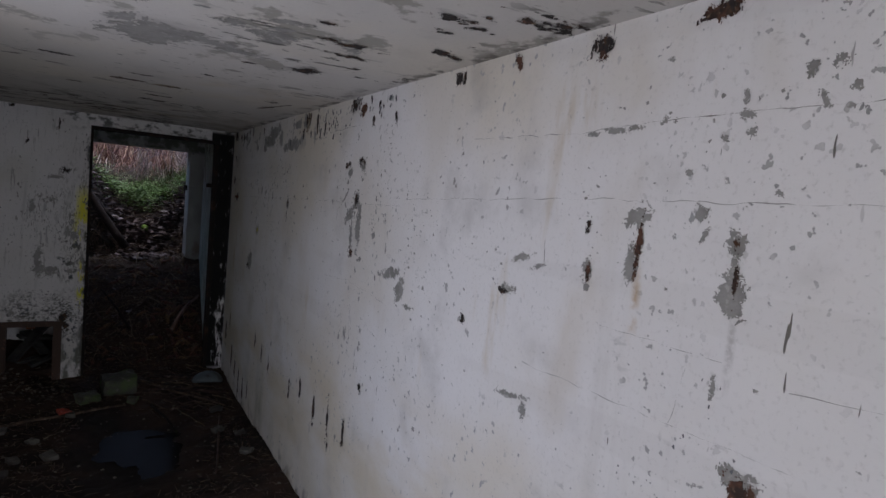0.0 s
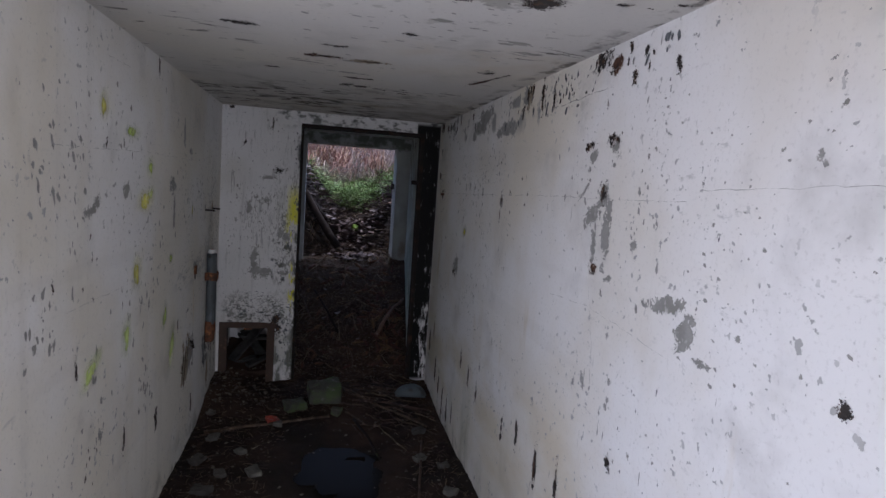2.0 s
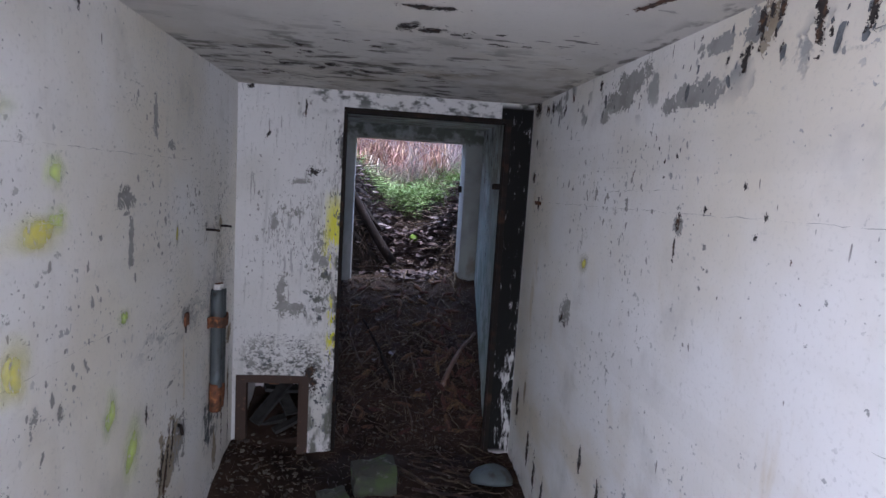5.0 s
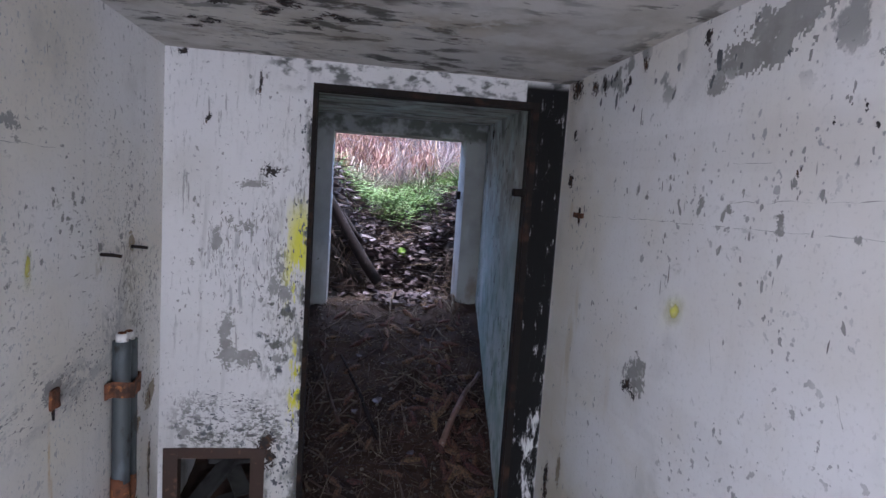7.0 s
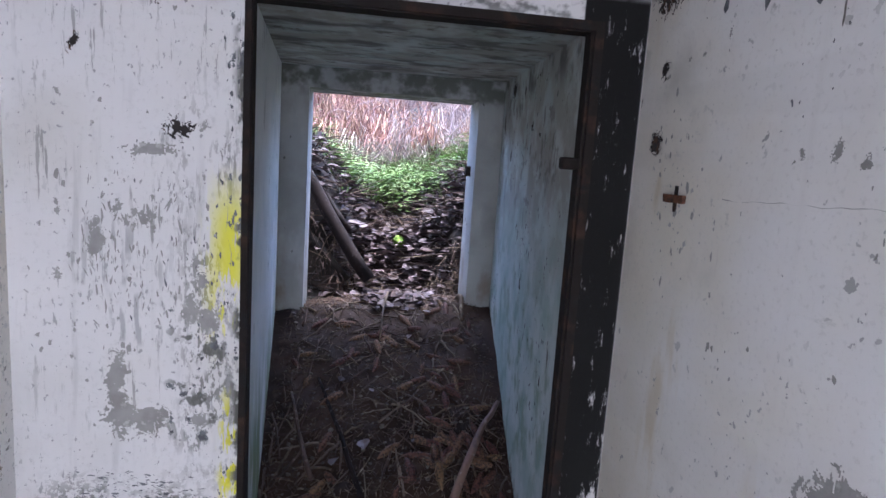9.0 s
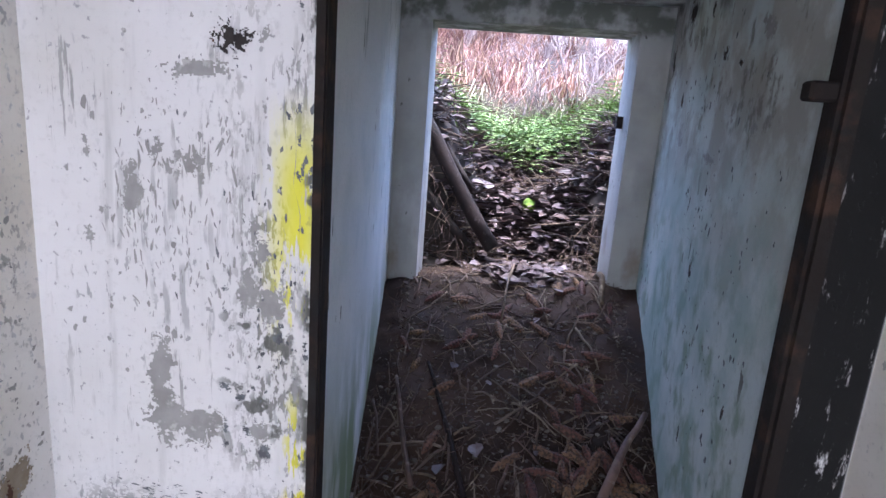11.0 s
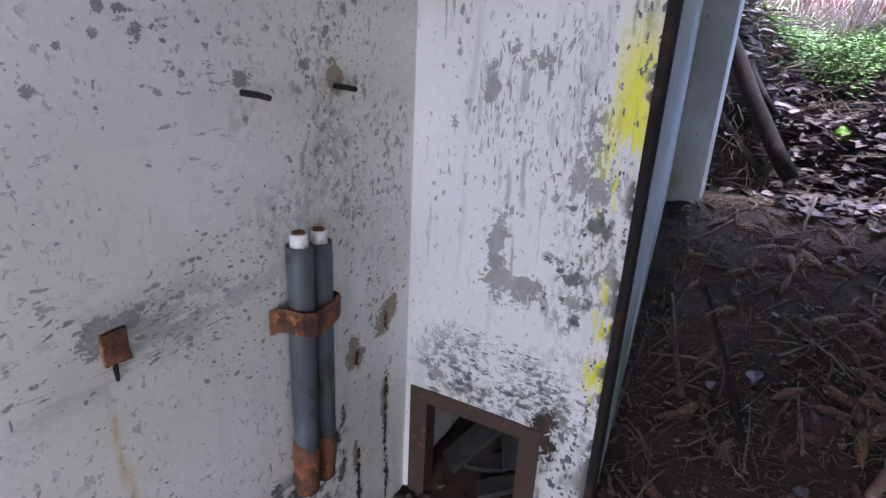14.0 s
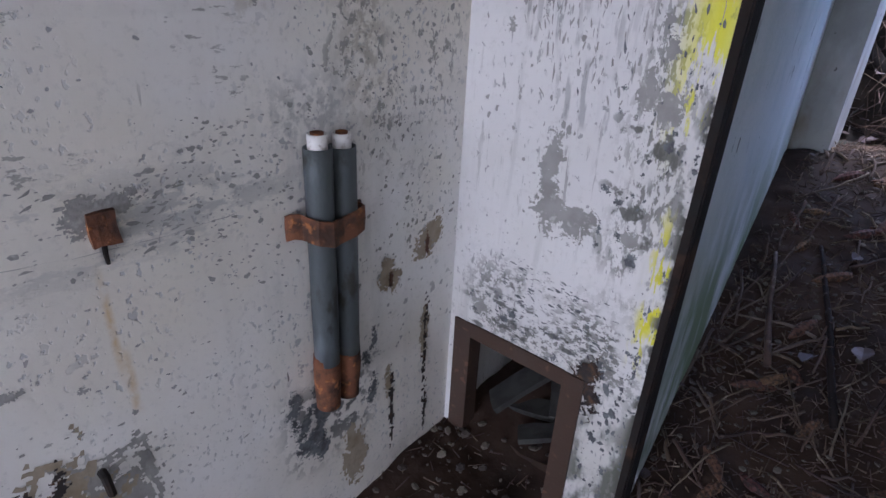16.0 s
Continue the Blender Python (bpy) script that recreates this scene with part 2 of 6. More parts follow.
mat_left = layered("left_wall_paint", WHITE, [
    soft_dirt, dict(c=(0.68, 0.63, 0.50), n=1.1, lo=0.40, hi=0.66, a=0.55, d=5), grime, paint_grain, scuffs, board_lines((0.2, 0.2, 6.0)),
    dict(c=(0.46, 0.46, 0.43), n=5, s=(1, 2.2, 0.35), lo=0.46, hi=0.66, d=7, r=0.62, a=0.7, box=[("y", 4.84, 5.14, 0.07), ("z", 0.45, 1.30, 0.15)]),
    dict(c=(0.52, 0.46, 0.33), n=2.2, s=(1, 1, 0.5), lo=0.55, hi=0.8, a=0.4),
    fine_specks,
    dict(c=(0.48, 0.485, 0.475), n=70, s=(1, 1, 0.8), lo=0.60, hi=0.64, d=4, big=(3.2, 0.44, 0.58), box=[("y", 4.2, 5.6, 0.3)], depth=-0.6),
    dict(c=(0.40, 0.405, 0.39), n=16, s=(1, 0.5, 1.4), lo=0.50, hi=0.58, d=7, r=0.65, a=0.8, box=[("y", 4.1, 4.9, 0.15), ("z", 0.99, 1.10, 0.07)], depth=-0.3),
    dict(c=(0.36, 0.33, 0.26), n=34, lo=0.44, hi=0.58, d=7, r=0.65, a=0.8, box=[("y", 5.06, 5.16, 0.06), ("z", 1.14, 1.42, 0.08)], depth=-0.3),
    dict(c=(0.40, 0.40, 0.38), n=38, lo=0.44, hi=0.58, d=7, r=0.65, a=0.8, box=[("y", 4.88, 5.06, 0.06), ("z", 1.11, 1.22, 0.05)], depth=-0.3),
    dict(c=(0.42, 0.38, 0.29), n=38, lo=0.46, hi=0.62, d=7, r=0.65, a=0.7, box=[("y", 4.83, 4.90, 0.04), ("z", 1.33, 1.43, 0.05)]),
    dict(c=(0.47, 0.475, 0.465), n=30, s=(1, 1, 0.6), lo=0.66, hi=0.675, d=6, r=0.62, big=(2.4, 0.52, 0.66), depth=-0.8),
    dict(c=(0.42, 0.40, 0.35), n=3.0, s=(1, 3.0, 0.12), lo=0.58, hi=0.75, d=5, a=0.18),
    dict(c=(0.52, 0.34, 0.10), n=30, lo=0.30, hi=0.55, a=0.75, box=[("y", 4.557, 4.566, 0.006), ("z", 0.80, 0.95, 0.06)]),
    dict(c=(0.52, 0.34, 0.10), n=30, lo=0.35, hi=0.60, a=0.6, box=[("y", 4.566, 4.578, 0.007), ("z", 0.69, 0.82, 0.03)]),
    dict(c=(0.34, 0.34, 0.33), n=60, s=(1, 0.8, 1), lo=0.71, hi=0.73, d=2, depth=-0.6),
    dict(c=(0.24, 0.235, 0.21), n=55, s=(1, 1, 0.7), lo=0.555, hi=0.585, d=6, r=0.65, a=0.8, big=(7, 0.44, 0.56), box=[("y", 4.98, 5.42, 0.08), ("z", 1.02, 1.65, 0.15)], depth=-0.4),
    dict(c=(0.24, 0.235, 0.21), n=50, s=(1, 0.6, 1.5), lo=0.605, hi=0.63, d=5, r=0.62, a=0.7, big=(5, 0.48, 0.6), box=[("y", 3.9, 4.95, 0.2), ("z", 1.0, 2.0, 0.15)], depth=-0.4),
    dict(c=(0.14, 0.13, 0.12), n=28, s=(1, 1.6, 0.3), lo=0.73, hi=0.75, d=2, big=(2.5, 0.45, 0.6), depth=-0.8),
    dict(c=(0.17, 0.17, 0.16), n=28, lo=0.50, hi=0.56, d=4, box=[("y", 4.87, 5.12, 0.06), ("z", 0.30, 0.52, 0.06)], depth=-0.6),
    dict(c=(0.20, 0.19, 0.15), n=7, lo=0.48, hi=0.72, d=6, a=0.7, box=[("z", -0.5, 0.10, 0.14)]),
])
mat_end = layered("end_wall_paint", (0.68, 0.675, 0.655), [
    dict(c=(0.55, 0.54, 0.49), n=1.8, lo=0.45, hi=0.75, a=0.7), paint_grain,
    dict(c=(0.46, 0.46, 0.44), n=14, s=(1.8, 1, 0.14), lo=0.55, hi=0.75, d=7, a=0.7, big=(3.2, 0.44, 0.6), depth=-0.2),
    dict(c=(0.26, 0.26, 0.24), n=34, s=(1.8, 1, 0.20), lo=0.56, hi=0.62, d=6, r=0.65, a=0.8, big=(5, 0.46, 0.58), box=[("z", 0.9, 2.05, 0.15), ("x", -0.48, 0.06, 0.05)], depth=-0.3),
    dict(c=(0.34, 0.345, 0.34), n=30, s=(1.6, 1, 0.22), lo=0.52, hi=0.60, d=6, a=0.75, big=(7, 0.42, 0.56), box=[("x", -0.36, -0.14, 0.05), ("z", 1.08, 1.46, 0.08)], depth=-0.4),
    dict(c=(0.38, 0.385, 0.37), n=50, s=(1.4, 1, 0.5), lo=0.60, hi=0.63, d=5, big=(3.5, 0.46, 0.62), depth=-0.6),
    dict(c=(0.36, 0.36, 0.35), n=70, s=(1, 1, 0.8), lo=0.66, hi=0.69, d=3, depth=-0.5),
    dict(c=(0.16, 0.16, 0.14), n=60, s=(1, 1, 1.2), lo=0.49, hi=0.53, d=6, r=0.65, a=0.9, big=(9, 0.41, 0.55), box=[("x", -0.46, 0.03, 0.06), ("z", 0.50, 0.72, 0.07)], depth=-0.4),
    dict(c=(0.17, 0.17, 0.15), n=55, s=(1.4, 1, 0.5), lo=0.50, hi=0.54, d=6, r=0.65, a=0.85, big=(8, 0.42, 0.54), box=[("x", -0.10, 0.03, 0.05), ("z", 0.75, 1.75, 0.12)], depth=-0.4),
    dict(c=(0.42, 0.42, 0.40), n=14, lo=0.66, hi=0.675, d=7, r=0.65, big=(2.2, 0.44, 0.58), depth=-0.8),
    dict(c=(0.72, 0.70, 0.06), n=24, s=(2.0, 1, 0.35), lo=0.48, hi=0.54, d=8, r=0.7, lift=(0.12, [("x", -0.035, 0.05, 0.02), ("z", 1.30, 1.58, 0.05)]), box=[("x", -0.025, 0.07, 0.045), ("z", 1.14, 1.54, 0.10)]),
    dict(c=(0.66, 0.63, 0.05), n=40, s=(2, 1, 0.4), lo=0.55, hi=0.60, d=5, box=[("x", 0.0, 0.07, 0.02), ("z", 0.62, 0.98, 0.06)]),
    dict(c=(0.70, 0.67, 0.02), n=40, s=(2, 1, 0.5), lo=0.46, hi=0.52, d=5, box=[("x", 0.0, 0.04, 0.018), ("z", 0.69, 0.77, 0.03)]),
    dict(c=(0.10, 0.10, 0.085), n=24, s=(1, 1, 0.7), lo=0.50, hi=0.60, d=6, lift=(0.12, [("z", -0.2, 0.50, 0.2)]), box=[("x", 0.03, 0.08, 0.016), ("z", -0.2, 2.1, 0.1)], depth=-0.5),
    dict(c=(0.09, 0.09, 0.08), n=20, s=(1, 1, 2.0), lo=0.54, hi=0.62, d=6, a=0.9, box=[("x", -0.48, -0.05, 0.04), ("z", 0.48, 0.66, 0.06)], depth=-0.3),
    dict(c=(0.11, 0.11, 0.095), n=22, lo=0.57, hi=0.63, d=6, a=0.9, box=[("x", -0.14, 0.03, 0.04), ("z", 0.86, 1.24, 0.07)]),
    dict(c=(0.08, 0.085, 0.075), n=12, s=(1, 1, 1.6), lo=0.48, hi=0.62, d=7, a=0.92, box=[("z", 2.06, 2.3, 0.05), ("x", -0.12, 1.2, 0.05)]),
    dict(c=(0.10, 0.105, 0.08), n=10, s=(1.5, 1, 0.8), lo=0.44, hi=0.60, d=6, a=0.9, box=[("z", -0.3, 0.42, 0.16), ("x", -0.12, 0.08, 0.05)]),
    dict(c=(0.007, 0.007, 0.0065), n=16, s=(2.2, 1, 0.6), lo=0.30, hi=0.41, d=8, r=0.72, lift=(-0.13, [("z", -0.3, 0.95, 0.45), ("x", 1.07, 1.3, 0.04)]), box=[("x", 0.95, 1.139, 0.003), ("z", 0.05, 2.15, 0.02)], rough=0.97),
])
mat_ceil = layered("ceiling_paint", (0.60, 0.585, 0.55), [
    soft_dirt, grime, paint_grain,
    dict(c=(0.50, 0.40, 0.25), n=1.6, lo=0.56, hi=0.75, a=0.35),
    dict(c=(0.30, 0.295, 0.27), n=9, s=(0.45, 1.3, 1), lo=0.655, hi=0.672, d=5, big=(1.5, 0.44, 0.58), depth=-0.8),
    dict(c=(0.15, 0.145, 0.13), n=16, s=(0.4, 1.4, 1), lo=0.60, hi=0.63, d=6, r=0.62, big=(1.9, 0.47, 0.60), depth=-0.8),
    dict(c=(0.30, 0.29, 0.25), n=4, lo=0.55, hi=0.60, d=8, r=0.65, a=0.8, box=[("y", -1.0, 2.6, 0.5)], depth=-0.5),
    dict(c=(0.075, 0.072, 0.062), n=8, s=(0.6, 1.3, 1), lo=0.50, hi=0.58, d=7, r=0.64, a=0.9, big=(2.6, 0.38, 0.52), box=[("y", 4.15, 5.7, 0.35), ("x", -0.7, 0.8, 0.25)]),
    dict(c=(0.22, 0.18, 0.12), n=4, lo=0.46, hi=0.70, d=7, a=0.5, box=[("y", 4.3, 5.6, 0.4)]),
    dict(c=(0.66, 0.65, 0.62), n=6, lo=0.52, hi=0.60, d=8, r=0.66, a=0.6, box=[("y", 4.0, 5.6, 0.4)]),
    dict(c=(0.12, 0.11, 0.095), n=14, s=(1, 0.6, 1), lo=0.50, hi=0.60, d=5, a=0.8, box=[("x", 1.08, 1.3, 0.05)]),
])
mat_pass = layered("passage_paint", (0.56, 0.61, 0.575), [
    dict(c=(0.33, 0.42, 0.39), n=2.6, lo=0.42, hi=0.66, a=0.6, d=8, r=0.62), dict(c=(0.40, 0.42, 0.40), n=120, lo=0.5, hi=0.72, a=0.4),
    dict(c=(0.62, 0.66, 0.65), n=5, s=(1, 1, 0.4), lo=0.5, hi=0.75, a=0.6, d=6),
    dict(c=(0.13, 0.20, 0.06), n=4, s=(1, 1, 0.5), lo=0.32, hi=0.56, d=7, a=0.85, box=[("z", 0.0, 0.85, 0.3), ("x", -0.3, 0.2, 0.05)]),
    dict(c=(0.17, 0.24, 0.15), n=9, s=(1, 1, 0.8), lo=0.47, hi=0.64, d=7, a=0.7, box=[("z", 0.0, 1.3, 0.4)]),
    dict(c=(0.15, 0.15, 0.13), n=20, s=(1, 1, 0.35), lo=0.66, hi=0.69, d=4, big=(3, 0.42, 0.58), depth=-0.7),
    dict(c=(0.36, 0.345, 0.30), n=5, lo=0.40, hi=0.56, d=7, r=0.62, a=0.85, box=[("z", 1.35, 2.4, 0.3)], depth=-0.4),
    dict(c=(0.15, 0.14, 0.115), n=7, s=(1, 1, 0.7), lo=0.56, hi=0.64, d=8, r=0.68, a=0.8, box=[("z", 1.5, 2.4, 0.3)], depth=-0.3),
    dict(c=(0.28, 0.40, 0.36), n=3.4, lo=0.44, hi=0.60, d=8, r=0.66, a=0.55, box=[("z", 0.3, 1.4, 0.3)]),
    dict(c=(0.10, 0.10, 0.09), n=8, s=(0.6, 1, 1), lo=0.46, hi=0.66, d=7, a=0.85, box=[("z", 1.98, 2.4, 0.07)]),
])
# whiter west side; part of its paleness makes up for missing daylight there
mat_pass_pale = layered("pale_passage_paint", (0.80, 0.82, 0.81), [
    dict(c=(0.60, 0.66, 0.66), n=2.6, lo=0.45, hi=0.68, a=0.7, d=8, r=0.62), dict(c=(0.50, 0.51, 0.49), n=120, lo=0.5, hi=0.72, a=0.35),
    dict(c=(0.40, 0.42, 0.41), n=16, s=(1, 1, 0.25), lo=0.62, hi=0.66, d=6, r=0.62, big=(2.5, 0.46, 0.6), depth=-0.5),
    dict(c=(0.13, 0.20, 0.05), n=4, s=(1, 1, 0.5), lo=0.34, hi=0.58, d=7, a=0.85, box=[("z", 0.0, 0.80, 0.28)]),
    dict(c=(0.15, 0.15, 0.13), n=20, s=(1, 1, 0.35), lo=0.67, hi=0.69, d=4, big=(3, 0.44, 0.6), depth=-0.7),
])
mat_concrete = layered("bare_concrete", (0.36, 0.37, 0.35), [
    dict(c=(0.24, 0.25, 0.23), n=2.5, lo=0.42, hi=0.7, d=6, a=0.8),
    dict(c=(0.46, 0.47, 0.46), n=6, s=(1, 1, 0.4), lo=0.52, hi=0.72, d=6, a=0.7),
    dict(c=(0.17, 0.12, 0.07), n=5, s=(1, 1, 0.6), lo=0.50, hi=0.66, d=6, a=0.6, box=[("z", 0.4, 1.15, 0.25)]),
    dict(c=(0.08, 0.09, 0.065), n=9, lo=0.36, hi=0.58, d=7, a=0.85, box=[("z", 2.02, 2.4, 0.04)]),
    dict(c=(0.10, 0.10, 0.09), n=26, s=(1, 1, 0.5), lo=0.68, hi=0.71, d=4, depth=-0.7),
], grain=(45, 0.3))
mat_patch = layered("exposed_render", (0.32, 0.315, 0.295), [dict(c=(0.25, 0.245, 0.225), n=16, lo=0.4, hi=0.7, d=6), dict(c=(0.44, 0.43, 0.40), n=40, lo=0.58, hi=0.7)], grain=(120, 0.5))
mat_patch_warm = layered("exposed_sandy_render", (0.34, 0.29, 0.215), [dict(c=(0.25, 0.20, 0.13), n=18, lo=0.4, hi=0.7, d=6)], grain=(120, 0.5))
mat_crack = layered("grey_crack", (0.36, 0.355, 0.335), [dict(c=(0.22, 0.21, 0.19), n=30, lo=0.45, hi=0.65)], rough=0.95)
mat_dark_flake = layered("dark_grey_undercoat", (0.16, 0.17, 0.175), [dict(c=(0.09, 0.095, 0.10), n=40, lo=0.42, hi=0.62, d=5)], rough=0.85)
# pits and slits are not cut: this dark brown paints their inner shade
mat_pit_shade = layered("painted_pit_shade", (0.035, 0.03, 0.027), [dict(c=(0.10, 0.055, 0.03), n=40, lo=0.5, hi=0.7)], rough=0.95)
mat_rust = layered("rust", (0.17, 0.068, 0.032), [
    dict(c=(0.06, 0.032, 0.02), n=22, lo=0.42, hi=0.62, d=6), dict(c=(0.32, 0.13, 0.045), n=45, lo=0.56, hi=0.68, d=5, depth=0.5)], rough=0.9, grain=(150, 0.6))
mat_rust_deep = layered("old_rust_in_concrete", (0.11, 0.055, 0.035), [dict(c=(0.04, 0.026, 0.02), n=30, lo=0.42, hi=0.6, d=6), dict(c=(0.22, 0.16, 0.11), n=50, lo=0.58, hi=0.7)], rough=0.95, grain=(150, 0.6))
mat_rust_dark = layered("dark_rusty_steel", (0.020, 0.016, 0.014), [
    dict(c=(0.055, 0.032, 0.021), n=9, lo=0.5, hi=0.68, d=7), dict(c=(0.02, 0.019, 0.018), n=16, lo=0.5, hi=0.7, d=6, depth=-0.3)], rough=0.85, grain=(120, 0.4), spec=0.15)
mat_niche_frame = layered("brown_painted_steel", (0.058, 0.034, 0.022), [
    dict(c=(0.055, 0.035, 0.025), n=10, lo=0.45, hi=0.7, d=6), dict(c=(0.12, 0.065, 0.04), n=40, lo=0.6, hi=0.7)], rough=0.7, grain=(140, 0.4))
mat_pipe = layered("grey_zinc_conduit", (0.085, 0.098, 0.10), [
    dict(c=(0.14, 0.165, 0.18), n=14, s=(1, 1, 0.3), lo=0.52, hi=0.7, d=6), dict(c=(0.05, 0.048, 0.042), n=20, s=(1, 1, 0.5), lo=0.55, hi=0.68, d=6),
    dict(c=(0.18, 0.10, 0.05), n=30, lo=0.68, hi=0.74, d=5, depth=0.4)], rough=0.55, grain=(120, 0.3), metal=0.25)
mat_white_tube = layered("white_cable_tube", (0.72, 0.71, 0.68), [dict(c=(0.38, 0.35, 0.30), n=60, lo=0.5, hi=0.7)], rough=0.5)
mat_yellow = layered("fluorescent_yellow_splash", (0.88, 0.83, 0.10), [dict(c=(0.90, 0.86, 0.30), n=40, lo=0.50, hi=0.7, d=5)], rough=0.7)
mat_green = layered("fluorescent_green_splash", (0.74, 0.95, 0.22), [dict(c=(0.80, 0.95, 0.45), n=40, lo=0.50, hi=0.7, d=5)], rough=0.7)
for sprayed in (mat_yellow, mat_green):
    snt = sprayed.node_tree
    stc = snt.nodes.new("ShaderNodeTexCoord")
    cover = ramp(snt, fractal(snt, stc.outputs["Object"], 38, (1, 1, 0.6), 6, 0.65), 0.25, 0.48)
    dose = snt.nodes.new("ShaderNodeAttribute")
    dose.attribute_name = "dose"
    snt.links.new(maths(snt, "MULTIPLY", maths(snt, "MULTIPLY", cover, 0.85), dose.outputs["Fac"]), snt.nodes["Principled BSDF"].inputs["Alpha"])
mat_soil = layered("damp_soil", (0.047, 0.028, 0.019), [
    dict(c=(0.020, 0.012, 0.009), n=3.0, lo=0.40, hi=0.62, d=7), dict(c=(0.056, 0.036, 0.025), n=14, lo=0.55, hi=0.70, d=6),
    dict(c=(0.09, 0.075, 0.06), n=70, lo=0.70, hi=0.74, d=2, depth=0.5),
    dict(c=(0.013, 0.011, 0.009), n=2.0, lo=0.35, hi=0.60, a=0.8, box=[("y", -3, 5.0, 0.7)], rough=0.8)], rough=0.75, grain=(35, 1.2), spec=0.22)
mat_ground = layered("leafy_ground", (0.032, 0.024, 0.019), [
    dict(c=(0.015, 0.012, 0.010), n=3.0, lo=0.42, hi=0.62, d=7), dict(c=(0.15, 0.085, 0.06), n=2.0, lo=0.42, hi=0.60, d=7, box=[("y", 10.8, 60, 1.0)]),
    dict(c=(0.06, 0.11, 0.03), n=3, lo=0.42, hi=0.6, d=7, box=[("y", 8.6, 11.8, 0.5)])], rough=0.9, grain=(30, 0.9))
mat_bark = layered("wet_bark", (0.020, 0.014, 0.012), [
    dict(c=(0.012, 0.010, 0.010), n=9, lo=0.42, hi=0.62, d=6), dict(c=(0.07, 0.062, 0.06), n=30, s=(1, 1, 0.4), lo=0.62, hi=0.72, d=5, depth=0.6), dict(c=(0.06, 0.085, 0.03), n=5, lo=0.6, hi=0.72, a=0.6)],
    rough=0.85, grain=(50, 1.4), island=0.3, spec=0.2)
mat_twig = layered("dead_twig", (0.085, 0.054, 0.037), [dict(c=(0.034, 0.023, 0.016), n=16, lo=0.42, hi=0.65, d=5), dict(c=(0.19, 0.15, 0.115), n=24, lo=0.58, hi=0.7)], rough=0.75, grain=(80, 0.5), island=0.45)
mat_twig_pale = layered("pale_dry_twig", (0.12, 0.09, 0.066), [dict(c=(0.10, 0.075, 0.055), n=16, lo=0.42, hi=0.65, d=5)], rough=0.7, grain=(80, 0.5), island=0.4)
mat_stick = layered("reddish_bare_stick", (0.17, 0.105, 0.078), [dict(c=(0.09, 0.055, 0.042), n=12, lo=0.42, hi=0.65, d=6), dict(c=(0.26, 0.20, 0.17), n=30, lo=0.6, hi=0.7)], rough=0.65, grain=(70, 0.6))
mat_cone = layered("spruce_cone_scales", (0.115, 0.054, 0.030), [dict(c=(0.035, 0.019, 0.012), n=90, lo=0.42, hi=0.6, d=4), dict(c=(0.10, 0.058, 0.036), n=140, lo=0.6, hi=0.7)], rough=0.7, grain=(150, 0.5), island=0.35)
mat_leaf = layered("wet_fallen_leaf", (0.075, 0.054, 0.054), [dict(c=(0.12, 0.10, 0.11), n=9, lo=0.5, hi=0.65)], rough=0.5, island=0.6, spec=0.2)
mat_pebble = layered("pebble", (0.085, 0.072, 0.058), [dict(c=(0.10, 0.085, 0.07), n=20, lo=0.45, hi=0.65, d=5)], rough=0.8, island=0.5)
mat_rubble = layered("mossy_concrete_rubble", (0.06, 0.06, 0.048), [
    dict(c=(0.07, 0.10, 0.04), n=8, lo=0.42, hi=0.64, d=6), dict(c=(0.14, 0.14, 0.12), n=15, lo=0.58, hi=0.70, d=6)], grain=(50, 0.8))
mat_slate = layered("blue_grey_sheet_metal", (0.10, 0.125, 0.13), [dict(c=(0.06, 0.06, 0.055), n=12, lo=0.45, hi=0.65, d=6)], rough=0.5, grain=(60, 0.3))
mat_bracken = layered("dead_bracken", (0.36, 0.20, 0.145), [], rough=0.8, island=0.45)
# dark copy of the bracken: colours in the shaded gaps between clumps
mat_shaded_bracken = layered("shaded_bracken", (0.17, 0.085, 0.06), [], rough=0.85, island=0.4)
mat_straw = layered("pale_dead_grass", (0.34, 0.26, 0.225), [], rough=0.8, island=0.4)
mat_green_leaf = layered("fresh_green_leaf", (0.17, 0.25, 0.07), [], rough=0.6, island=0.6)
mat_moss = layered("bright_moss", (0.13, 0.22, 0.025), [dict(c=(0.08, 0.15, 0.02), n=40, lo=0.4, hi=0.6)], rough=0.9, grain=(120, 0.9))
mat_branch = layered("pale_bare_branch", (0.27, 0.20, 0.18), [dict(c=(0.16, 0.12, 0.11), n=8, lo=0.45, hi=0.65)], rough=0.8, island=0.35)
mat_needles = layered("dark_spruce_needles", (0.05, 0.075, 0.045), [], rough=0.7, island=0.5)
mat_red = layered("faded_red_plastic", (0.36, 0.055, 0.03), [dict(c=(0.20, 0.05, 0.03), n=30, lo=0.4, hi=0.7)], rough=0.5)
mat_slab = layered("grimy_slab", (0.055, 0.055, 0.05), [dict(c=(0.03, 0.03, 0.027), n=14, lo=0.4, hi=0.7, d=5)], rough=0.85, island=0.3)
mat_pale_shard = layered("pale_stone_shard", (0.085, 0.08, 0.07), [dict(c=(0.05, 0.046, 0.04), n=14, lo=0.4, hi=0.7, d=5)], rough=0.8, island=0.3)

m, nt, bsdf = graph("puddle_water")
bsdf.inputs["Base Color"].default_value = (0.012, 0.010, 0.008, 1)
bsdf.inputs["Roughness"].default_value = 0.16
bsdf.inputs["IOR"].default_value = 1.18
bsdf.inputs["Specular IOR Level"].default_value = 0.06
mat_water = m


# ---- ground ----
def smooth(a, b, t):
    k = min(1, max(0, (t - a) / (b - a)))
    return k * k * (3 - 2 * k)


